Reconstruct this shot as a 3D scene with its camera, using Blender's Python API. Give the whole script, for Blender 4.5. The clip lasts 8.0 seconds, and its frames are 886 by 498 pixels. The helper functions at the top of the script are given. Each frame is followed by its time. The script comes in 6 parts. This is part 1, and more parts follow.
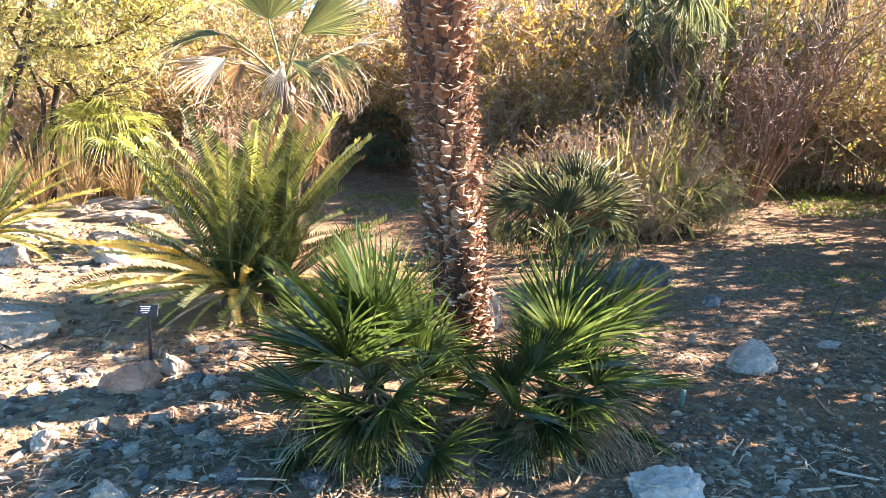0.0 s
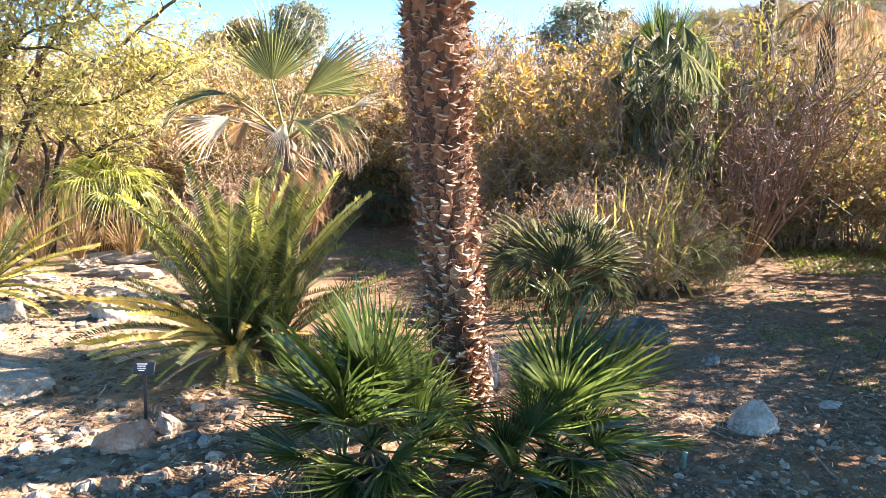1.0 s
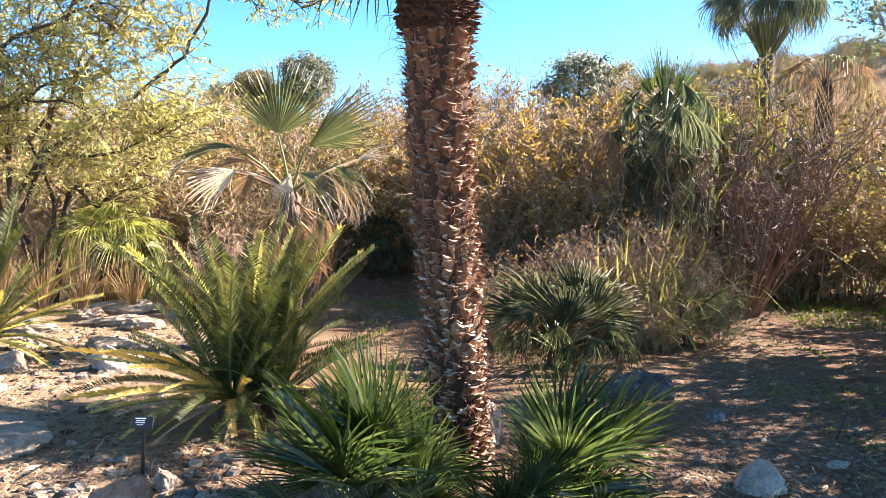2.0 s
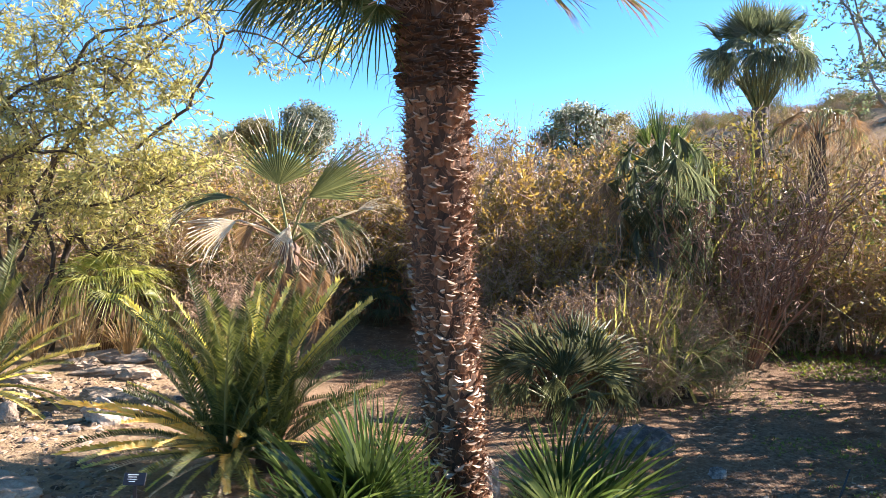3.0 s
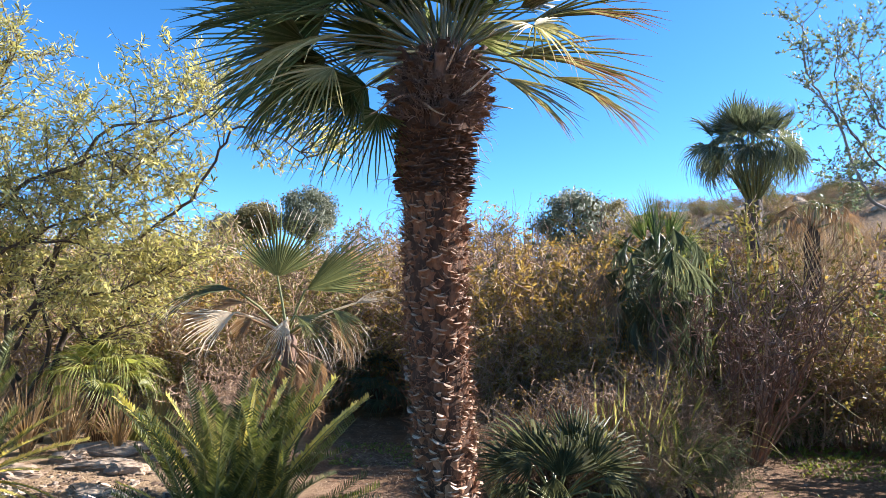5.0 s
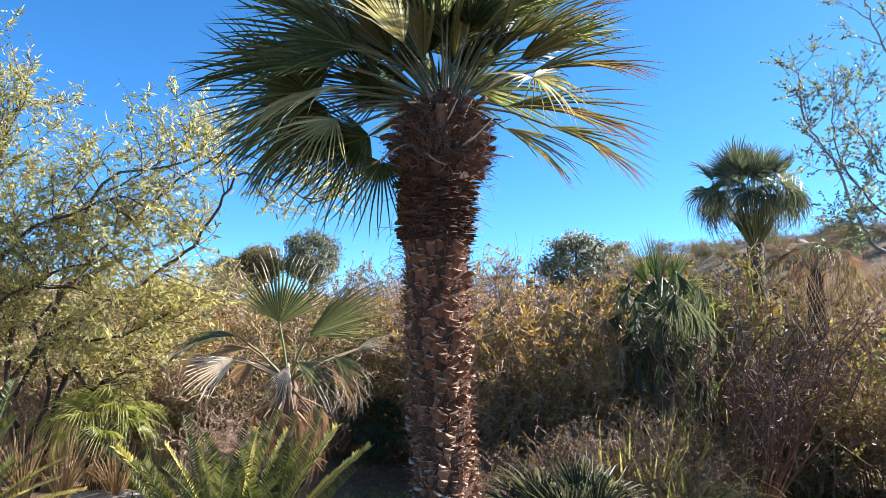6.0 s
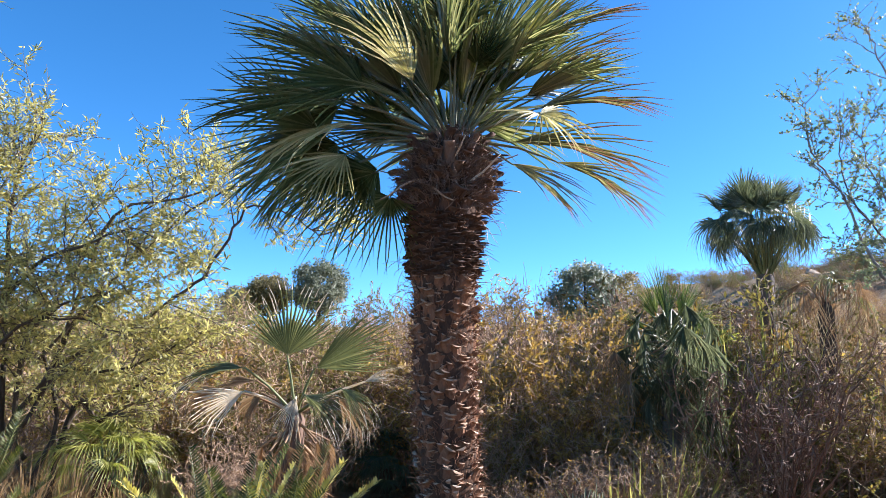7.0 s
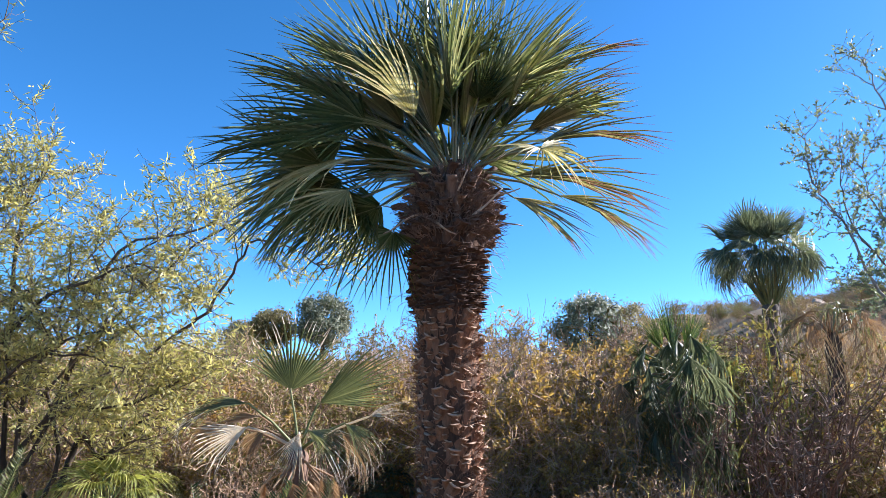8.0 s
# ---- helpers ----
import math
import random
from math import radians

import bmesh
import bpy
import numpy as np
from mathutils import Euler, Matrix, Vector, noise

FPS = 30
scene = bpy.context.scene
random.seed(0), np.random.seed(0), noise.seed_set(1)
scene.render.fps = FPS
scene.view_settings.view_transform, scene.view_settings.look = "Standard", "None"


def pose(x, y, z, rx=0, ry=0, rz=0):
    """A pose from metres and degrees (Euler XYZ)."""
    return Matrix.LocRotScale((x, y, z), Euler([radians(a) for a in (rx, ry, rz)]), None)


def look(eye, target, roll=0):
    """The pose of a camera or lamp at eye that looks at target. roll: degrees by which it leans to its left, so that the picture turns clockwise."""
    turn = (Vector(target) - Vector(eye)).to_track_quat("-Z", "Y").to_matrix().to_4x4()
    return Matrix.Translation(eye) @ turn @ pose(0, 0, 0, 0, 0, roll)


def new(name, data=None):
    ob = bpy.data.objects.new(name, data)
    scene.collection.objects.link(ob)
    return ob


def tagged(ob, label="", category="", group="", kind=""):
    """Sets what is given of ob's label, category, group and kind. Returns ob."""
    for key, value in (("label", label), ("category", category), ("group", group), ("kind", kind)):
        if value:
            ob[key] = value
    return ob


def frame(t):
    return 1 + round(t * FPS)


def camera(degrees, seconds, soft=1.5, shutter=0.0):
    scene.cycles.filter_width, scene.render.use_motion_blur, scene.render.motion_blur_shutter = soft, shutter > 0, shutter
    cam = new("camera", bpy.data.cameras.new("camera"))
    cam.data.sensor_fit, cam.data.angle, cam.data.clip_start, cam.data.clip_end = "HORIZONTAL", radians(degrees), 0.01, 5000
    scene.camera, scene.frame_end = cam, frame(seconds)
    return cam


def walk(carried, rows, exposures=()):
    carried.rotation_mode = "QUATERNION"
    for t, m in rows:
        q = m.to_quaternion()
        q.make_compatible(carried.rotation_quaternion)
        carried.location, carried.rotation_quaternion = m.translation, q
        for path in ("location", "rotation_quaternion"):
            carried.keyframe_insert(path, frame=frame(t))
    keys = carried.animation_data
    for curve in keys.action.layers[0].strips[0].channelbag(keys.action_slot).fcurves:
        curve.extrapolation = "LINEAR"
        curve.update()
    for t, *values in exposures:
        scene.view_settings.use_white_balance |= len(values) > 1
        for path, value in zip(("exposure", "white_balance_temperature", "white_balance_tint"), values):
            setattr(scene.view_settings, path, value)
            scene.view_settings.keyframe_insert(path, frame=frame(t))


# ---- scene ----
cam = camera(64.7, 8.0, soft=0.25)

# seconds, eye (m), yaw to the left, pitch, roll (degrees)
ROWS = [
    (0.0, 0.000, 0.000, 1.600, 0.00, -13.91, 0.15),
    (0.5, -0.006, -0.006, 1.616, -0.10, -11.65, 0.37),
    (1.0, -0.008, -0.013, 1.627, -0.18, -9.50, 0.42),
    (1.5, -0.005, -0.018, 1.646, 0.02, -7.47, 0.54),
    (3.0, 0.001, -0.033, 1.709, 0.06, -1.74, 0.91),
    (3.5, 0.003, -0.043, 1.746, 0.05, 0.14, 1.04),
    (4.0, 0.008, -0.055, 1.768, 0.05, 1.86, 1.18),
    (4.5, 0.010, -0.066, 1.791, 0.06, 3.32, 1.30),
    (6.0, 0.016, -0.083, 1.842, 0.42, 8.48, 1.21),
    (6.5, 0.021, -0.095, 1.854, 0.83, 9.70, 1.29),
    (7.0, 0.018, -0.103, 1.867, 1.16, 10.89, 1.42),
    (7.5, 0.018, -0.108, 1.873, 1.43, 12.20, 1.23),
    (8.0, 0.023, -0.114, 1.874, 1.54, 13.52, 1.04),
]


def heading(x, y, z, yaw, pitch, roll):
    a, p = radians(yaw), radians(pitch)
    way = Vector((-math.sin(a) * math.cos(p), math.cos(a) * math.cos(p), math.sin(p)))
    eye = Vector((x, y, z))
    return look(eye, eye + way * 4, roll)


EXPOSURES = [(0.0, 3.29, 7350, 20), (1.0, 3.05, 7250, 20), (1.7, 2.68, 7000, 20), (3.0, 2.31, 6700, 18), (4.5, 1.97, 6350, 17), (6.0, 1.88, 6150, 17), (8.0, 1.8, 5980, 17)]
walk(cam, [(r[0], heading(*r[1:])) for r in ROWS], EXPOSURES)

# ---------------------------------------------------------------- light
SUN_AZ, SUN_EL = 72.0, 30.0  # degrees clockwise from +y, and above the horizon
SUN_DIR = Vector((math.sin(radians(SUN_AZ)) * math.cos(radians(SUN_EL)), math.cos(radians(SUN_AZ)) * math.cos(radians(SUN_EL)), math.sin(radians(SUN_EL))))

world = bpy.data.worlds.new("sky")
scene.world = world
world.use_nodes = True
sky = world.node_tree.nodes.new("ShaderNodeTexSky")
sky.sky_type = "NISHITA"
sky.sun_disc = False
sky.sun_elevation, sky.sun_rotation = radians(SUN_EL), radians(SUN_AZ)
sky.altitude, sky.air_density, sky.dust_density, sky.ozone_density = 2500, 0.6, 0.8, 2.0
background = world.node_tree.nodes["Background"]
background.inputs["Strength"].default_value = 0.107
deeper = world.node_tree.nodes.new("ShaderNodeHueSaturation")
deeper.inputs["Saturation"].default_value = 1.25
deeper.inputs["Hue"].default_value = 0.491
world.node_tree.links.new(sky.outputs[0], deeper.inputs["Color"])
world.node_tree.links.new(deeper.outputs[0], background.inputs[0])

sun = new("sun", bpy.data.lights.new("sun", "SUN"))
sun.data.energy, sun.data.angle, sun.data.color = 5.0, radians(0.5), (1.0, 0.965, 0.915)
sun.matrix_world = look(SUN_DIR * 50, (0, 0, 0))

# ---------------------------------------------------------------- materials


def material(name):
    m = bpy.data.materials.new(name)
    m.use_nodes = True
    n, l = m.node_tree.nodes, m.node_tree.links
    return m, n, l, n["Principled BSDF"], n["Material Output"]


def ramp(n, stops):
    r = n.new("ShaderNodeValToRGB")
    while len(r.color_ramp.elements) < len(stops):
        r.color_ramp.elements.new(0.5)
    for e, (p, c) in zip(r.color_ramp.elements, stops):
        e.position, e.color = p, (*c, 1)
    return r


def noise_tex(n, l, scale, detail=4.0, rough=0.6, coord="Object"):
    c = n.new("ShaderNodeTexCoord")
    t = n.new("ShaderNodeTexNoise")
    t.inputs["Scale"].default_value, t.inputs["Detail"].default_value, t.inputs["Roughness"].default_value = scale, detail, rough
    l.new(c.outputs[coord], t.inputs["Vector"])
    return t


def maths(n, l, op, a, b):
    m = n.new("ShaderNodeMath")
    m.operation = op
    for k, v in enumerate((a, b)):
        if isinstance(v, (int, float)):
            m.inputs[k].default_value = v
        else:
            l.new(v, m.inputs[k])
    return m.outputs[0]


def bumped(n, l, bsdf, height, strength=0.3, distance=0.01):
    b = n.new("ShaderNodeBump")
    b.inputs["Strength"].default_value, b.inputs["Distance"].default_value = strength, distance
    l.new(height, b.inputs["Height"])
    l.new(b.outputs[0], bsdf.inputs["Normal"])


def foliage(name, dark, mid, light, through_light=0.35, rough=0.45, grain=30.0, gloss=0.4):
    """Leaves: colour varies leaflet by leaflet, leaf by leaf and along the blade; part of the light passes through."""
    m, n, l, p, out = material(name)
    g, o = n.new("ShaderNodeNewGeometry"), n.new("ShaderNodeObjectInfo")
    t = noise_tex(n, l, grain, 3.0)
    v = maths(n, l, "MULTIPLY", g.outputs["Random Per Island"], 0.45)
    v = maths(n, l, "ADD", v, maths(n, l, "MULTIPLY", o.outputs["Random"], 0.25))
    v = maths(n, l, "ADD", v, maths(n, l, "MULTIPLY", t.outputs["Fac"], 0.35))
    r = ramp(n, [(0.1, dark), (0.5, mid), (0.92, light)])
    l.new(v, r.inputs[0])
    l.new(r.outputs[0], p.inputs["Base Color"])
    p.inputs["Roughness"].default_value = rough
    p.inputs["Specular IOR Level"].default_value = gloss
    if through_light:
        tr, mix = n.new("ShaderNodeBsdfTranslucent"), n.new("ShaderNodeMixShader")
        bright = n.new("ShaderNodeHueSaturation")
        bright.inputs["Saturation"].default_value, bright.inputs["Value"].default_value = 1.15, 1.7
        l.new(r.outputs[0], bright.inputs["Color"])
        l.new(bright.outputs[0], tr.inputs["Color"])
        mix.inputs[0].default_value = through_light
        l.new(p.outputs[0], mix.inputs[1])
        l.new(tr.outputs[0], mix.inputs[2])
        l.new(mix.outputs[0], out.inputs["Surface"])
    return m


def bark(name, dark, mid, light, scale=14.0, strength=0.6, rough=0.85, stretch=(1, 1, 0.25)):
    m, n, l, p, out = material(name)
    c, mp, t = n.new("ShaderNodeTexCoord"), n.new("ShaderNodeMapping"), n.new("ShaderNodeTexNoise")
    mp.inputs["Scale"].default_value = stretch
    t.inputs["Scale"].default_value, t.inputs["Detail"].default_value, t.inputs["Roughness"].default_value = scale, 6, 0.7
    l.new(c.outputs["Object"], mp.inputs[0])
    l.new(mp.outputs[0], t.inputs["Vector"])
    o = n.new("ShaderNodeObjectInfo")
    v = maths(n, l, "ADD", maths(n, l, "MULTIPLY", t.outputs["Fac"], 0.75), maths(n, l, "MULTIPLY", o.outputs["Random"], 0.3))
    r = ramp(n, [(0.28, dark), (0.52, mid), (0.8, light)])
    l.new(v, r.inputs[0])
    l.new(r.outputs[0], p.inputs["Base Color"])
    p.inputs["Roughness"].default_value = rough
    p.inputs["Specular IOR Level"].default_value = 0.2
    bumped(n, l, p, t.outputs["Fac"], strength, 0.01)
    return m


def stone(name, dark, mid, light, scale=5.0):
    m, n, l, p, out = material(name)
    t1, t2 = noise_tex(n, l, scale, 8.0, 0.68), noise_tex(n, l, scale * 9, 5.0, 0.6)
    o = n.new("ShaderNodeObjectInfo")
    v = maths(n, l, "ADD", maths(n, l, "MULTIPLY", t1.outputs["Fac"], 0.7), maths(n, l, "MULTIPLY", t2.outputs["Fac"], 0.3))
    v = maths(n, l, "ADD", v, maths(n, l, "MULTIPLY", maths(n, l, "SUBTRACT", o.outputs["Random"], 0.5), 0.12))
    stops = [(0.34, dark), (0.5, mid), (0.68, light)]
    r = ramp(n, stops)
    l.new(v, r.inputs[0])
    l.new(r.outputs[0], p.inputs["Base Color"])
    p.inputs["Roughness"].default_value = 0.85
    p.inputs["Specular IOR Level"].default_value = 0.25
    bumped(n, l, p, v, 0.7, 0.02)
    return m


def pebbly(name, stops, rough=0.85):
    """Loose stones or litter joined in one mesh: each piece takes its own tone."""
    m, n, l, p, out = material(name)
    g = n.new("ShaderNodeNewGeometry")
    t = noise_tex(n, l, 40.0, 4.0)
    v = maths(n, l, "ADD", maths(n, l, "MULTIPLY", g.outputs["Random Per Island"], 0.8), maths(n, l, "MULTIPLY", t.outputs["Fac"], 0.2))
    r = ramp(n, stops)
    l.new(v, r.inputs[0])
    l.new(r.outputs[0], p.inputs["Base Color"])
    p.inputs["Roughness"].default_value = rough
    p.inputs["Specular IOR Level"].default_value = 0.25
    return m


def ground_material():
    m, n, l, p, out = material("desert_soil")
    c = n.new("ShaderNodeTexCoord")
    big, mid, fine = noise_tex(n, l, 0.55, 5.0), noise_tex(n, l, 4.0, 6.0, 0.7), noise_tex(n, l, 60.0, 5.0, 0.7)
    vor = n.new("ShaderNodeTexVoronoi")
    vor.inputs["Scale"].default_value = 34.0
    l.new(c.outputs["Object"], vor.inputs["Vector"])
    v = maths(n, l, "ADD", maths(n, l, "MULTIPLY", mid.outputs["Fac"], 0.55), maths(n, l, "MULTIPLY", fine.outputs["Fac"], 0.45))
    r = ramp(n, [(0.34, (0.068, 0.035, 0.018)), (0.5, (0.165, 0.09, 0.046)), (0.66, (0.31, 0.185, 0.10))])
    l.new(v, r.inputs[0])
    grit = ramp(n, [(0.0, (0.065, 0.04, 0.024)), (0.45, (0.165, 0.108, 0.066)), (1.0, (0.33, 0.235, 0.15))])
    l.new(vor.outputs["Color"], grit.inputs[0])
    mask = ramp(n, [(0.42, (0.12, 0.12, 0.12)), (0.6, (0.7, 0.7, 0.7))])
    l.new(big.outputs["Fac"], mask.inputs[0])
    mix = n.new("ShaderNodeMixRGB")
    l.new(mask.outputs[0], mix.inputs[0])
    l.new(r.outputs[0], mix.inputs[1])
    l.new(grit.outputs[0], mix.inputs[2])
    # pale dusty sand on the open western side, brown mulch elsewhere
    xyz = n.new("ShaderNodeSeparateXYZ")
    l.new(c.outputs["Object"], xyz.inputs[0])
    west = maths(n, l, "ADD", maths(n, l, "MULTIPLY", xyz.outputs[0], -0.30), maths(n, l, "MULTIPLY", big.outputs["Fac"], 0.8))
    dust = ramp(n, [(0.75, (0, 0, 0)), (1.25 / 1.3, (0.85, 0.85, 0.85))])
    l.new(west, dust.inputs[0])
    sand = ramp(n, [(0.35, (0.17, 0.112, 0.062)), (0.65, (0.37, 0.265, 0.155))])
    l.new(v, sand.inputs[0])
    # the dry hill takes the sand's pale tone, partly standing in for sunlight on it
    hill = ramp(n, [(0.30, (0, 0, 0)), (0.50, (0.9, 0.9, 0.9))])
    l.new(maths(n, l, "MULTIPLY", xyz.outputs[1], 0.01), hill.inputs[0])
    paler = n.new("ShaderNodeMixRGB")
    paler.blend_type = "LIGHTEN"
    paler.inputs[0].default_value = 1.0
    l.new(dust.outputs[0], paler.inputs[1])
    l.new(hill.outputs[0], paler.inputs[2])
    mix2 = n.new("ShaderNodeMixRGB")
    l.new(paler.outputs[0], mix2.inputs[0])
    l.new(mix.outputs[0], mix2.inputs[1])
    l.new(sand.outputs[0], mix2.inputs[2])
    l.new(mix2.outputs[0], p.inputs["Base Color"])
    p.inputs["Roughness"].default_value = 0.95
    p.inputs["Specular IOR Level"].default_value = 0.1
    h = maths(n, l, "ADD", fine.outputs["Fac"], maths(n, l, "MULTIPLY", vor.outputs["Distance"], -0.8))
    bumped(n, l, p, h, 0.8, 0.02)
    return m


def plain(name, colour, rough=0.5, metal=0.0):
    m, n, l, p, out = material(name)
    t = noise_tex(n, l, 25.0, 4.0)
    r = ramp(n, [(0.3, tuple(x * 0.75 for x in colour)), (0.7, tuple(min(1, x * 1.15) for x in colour))])
    l.new(t.outputs["Fac"], r.inputs[0])
    l.new(r.outputs[0], p.inputs["Base Color"])
    p.inputs["Roughness"].default_value, p.inputs["Metallic"].default_value = rough, metal
    return m


SOIL = ground_material()
CROWN_GREEN = foliage("palm_leaf_green", (0.038, 0.05, 0.02), (0.122, 0.138, 0.053), (0.37, 0.35, 0.17), 0.48, 0.24, gloss=0.9)
FAN_GREEN = foliage("fan_leaf_green", (0.016, 0.028, 0.008), (0.056, 0.082, 0.024), (0.215, 0.24, 0.085), 0.40, 0.28, gloss=0.6)
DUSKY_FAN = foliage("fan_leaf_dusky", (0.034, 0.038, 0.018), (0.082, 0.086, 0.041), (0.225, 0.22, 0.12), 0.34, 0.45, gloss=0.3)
BLUE_GREEN = foliage("fan_leaf_blue_green", (0.036, 0.046, 0.025), (0.088, 0.10, 0.052), (0.235, 0.245, 0.14), 0.34, 0.4)
DARK_GREEN = foliage("dark_leaf", (0.038, 0.06, 0.036), (0.075, 0.105, 0.056), (0.14, 0.17, 0.09), 0.3, 0.4)
LIME_GREEN = foliage("yellow_green_leaf", (0.15, 0.17, 0.045), (0.31, 0.315, 0.088), (0.52, 0.48, 0.18), 0.44, 0.45)
RUSTING = foliage("rusting_fan_leaf", (0.085, 0.085, 0.033), (0.19, 0.175, 0.07), (0.38, 0.32, 0.15), 0.38, 0.35, gloss=0.7)
OLIVE_FAN = foliage("olive_fan_leaf", (0.06, 0.068, 0.03), (0.125, 0.132, 0.056), (0.27, 0.26, 0.115), 0.36, 0.4)
PALE_FAN = foliage("yellowing_fan_leaf", (0.11, 0.12, 0.045), (0.31, 0.28, 0.12), (0.68, 0.60, 0.36), 0.35, 0.45)
BLEACHED = foliage("sun_bleached_leaf", (0.32, 0.26, 0.17), (0.54, 0.46, 0.34), (0.74, 0.67, 0.54), 0.42, 0.5)
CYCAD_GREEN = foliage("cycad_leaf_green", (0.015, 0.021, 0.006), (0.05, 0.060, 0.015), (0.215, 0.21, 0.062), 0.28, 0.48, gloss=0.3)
# tan and pale fronds: yellowing leaf colour, brightened to stand in for sunlight
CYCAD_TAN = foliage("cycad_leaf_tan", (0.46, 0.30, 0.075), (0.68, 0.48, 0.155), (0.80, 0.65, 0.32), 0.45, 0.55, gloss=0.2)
CYCAD_PALE = foliage("cycad_leaf_yellowing_sun_tone", (0.25, 0.21, 0.05), (0.49, 0.41, 0.12), (0.71, 0.59, 0.24), 0.5, 0.5, gloss=0.2)
DEAD_LEAF = foliage("dry_palm_leaf", (0.20, 0.14, 0.075), (0.38, 0.29, 0.17), (0.62, 0.53, 0.37), 0.30, 0.6)
DEAD_BROWN = foliage("brown_dead_leaf", (0.12, 0.07, 0.036), (0.255, 0.16, 0.085), (0.45, 0.32, 0.185), 0.25, 0.7)
RED_TIP = foliage("rusty_leaf_tip", (0.15, 0.085, 0.05), (0.26, 0.15, 0.09), (0.40, 0.27, 0.17), 0.30, 0.6)
TREE_LEAF = foliage("narrow_tree_leaf", (0.12, 0.115, 0.04), (0.27, 0.248, 0.085), (0.52, 0.455, 0.19), 0.5, 0.5, 4.0)
GREY_LEAF = foliage("grey_green_leaf", (0.10, 0.12, 0.06), (0.19, 0.21, 0.11), (0.34, 0.35, 0.2), 0.35, 0.55, 4.0)
OCHRE_LEAF = foliage("ochre_shrub_leaf", (0.10, 0.062, 0.02), (0.255, 0.17, 0.055), (0.48, 0.345, 0.125), 0.36, 0.6, 3.0)
OLIVE_LEAF = foliage("olive_shrub_leaf", (0.06, 0.05, 0.018), (0.15, 0.125, 0.04), (0.31, 0.25, 0.09), 0.34, 0.6, 3.0)
BUSH_GREEN = foliage("small_green_leaf", (0.05, 0.07, 0.025), (0.105, 0.125, 0.045), (0.20, 0.21, 0.085), 0.38, 0.5, 4.0)
FAR_GREEN = foliage("far_tree_leaf", (0.06, 0.07, 0.042), (0.125, 0.14, 0.08), (0.24, 0.25, 0.14), 0.25, 0.6, 2.0)
TWIG_BROWN = foliage("brown_twig", (0.13, 0.075, 0.046), (0.31, 0.195, 0.122), (0.56, 0.41, 0.285), 0.0, 0.8, 6.0, 0.15)
TWIG_GREY = foliage("grey_twig", (0.12, 0.07, 0.048), (0.28, 0.18, 0.122), (0.60, 0.47, 0.36), 0.0, 0.8, 6.0, 0.15)
DRY_STEM = foliage("dry_shrub_stem", (0.085, 0.047, 0.03), (0.215, 0.125, 0.078), (0.54, 0.40, 0.28), 0.0, 0.75, 6.0, 0.2)
STRAW = foliage("dry_grass", (0.25, 0.17, 0.08), (0.42, 0.31, 0.16), (0.62, 0.5, 0.3), 0.35, 0.7)
STRAP = foliage("strap_leaf", (0.085, 0.092, 0.03), (0.205, 0.195, 0.062), (0.44, 0.385, 0.15), 0.42, 0.5)
REED = foliage("dry_reed", (0.11, 0.068, 0.032), (0.245, 0.158, 0.075), (0.46, 0.335, 0.18), 0.3, 0.75)
WEED = foliage("low_weed", (0.06, 0.085, 0.02), (0.14, 0.165, 0.035), (0.30, 0.30, 0.08), 0.4, 0.6)
PETIOLE = foliage("leaf_stalk", (0.07, 0.085, 0.028), (0.13, 0.145, 0.05), (0.24, 0.235, 0.10), 0.15, 0.4)
CROWN_STALK = foliage("crown_leaf_stalk", (0.045, 0.046, 0.019), (0.10, 0.096, 0.04), (0.23, 0.205, 0.10), 0.1, 0.35)
FIBRE = bark("palm_trunk_fibre", (0.026, 0.014, 0.009), (0.075, 0.04, 0.023), (0.16, 0.092, 0.052), 40.0, 0.9, 0.95, (1, 1, 0.4))
BOOT = bark("palm_leaf_base", (0.075, 0.034, 0.018), (0.22, 0.105, 0.053), (0.44, 0.25, 0.135), 30.0, 0.6, 0.75)
BOOT_CUT = bark("leaf_base_cut_end", (0.20, 0.115, 0.068), (0.40, 0.27, 0.175), (0.66, 0.53, 0.39), 40.0, 0.4, 0.7)
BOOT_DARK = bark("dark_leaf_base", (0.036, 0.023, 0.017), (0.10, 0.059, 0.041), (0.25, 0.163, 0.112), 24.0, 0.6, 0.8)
TREE_BARK = bark("dark_tree_bark", (0.03, 0.022, 0.016), (0.075, 0.055, 0.04), (0.16, 0.125, 0.095), 18.0, 0.8)
GREY_BARK = bark("grey_palm_trunk", (0.10, 0.08, 0.065), (0.21, 0.175, 0.145), (0.36, 0.31, 0.26), 16.0, 0.7)
PALE_STONE = stone("pale_stone", (0.16, 0.115, 0.08), (0.30, 0.23, 0.168), (0.52, 0.43, 0.325))
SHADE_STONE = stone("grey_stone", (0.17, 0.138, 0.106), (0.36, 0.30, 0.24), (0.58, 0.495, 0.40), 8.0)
PINK_STONE = stone("pink_stone", (0.20, 0.092, 0.052), (0.34, 0.168, 0.10), (0.50, 0.305, 0.20), 7.0)
BLUE_STONE = stone("blue_grey_stone", (0.032, 0.028, 0.025), (0.10, 0.09, 0.08), (0.38, 0.33, 0.275), 11.0)
BUFF_STONE = stone("buff_stone", (0.14, 0.098, 0.062), (0.28, 0.208, 0.142), (0.46, 0.365, 0.265), 6.0)
GRAVEL = pebbly("mixed_gravel", [(0.05, (0.058, 0.036, 0.022)), (0.4, (0.15, 0.098, 0.062)), (0.75, (0.265, 0.185, 0.12)), (0.97, (0.48, 0.375, 0.26))])
LITTER = pebbly("leaf_litter", [(0.05, (0.085, 0.046, 0.024)), (0.5, (0.245, 0.152, 0.082)), (0.95, (0.50, 0.375, 0.235))])
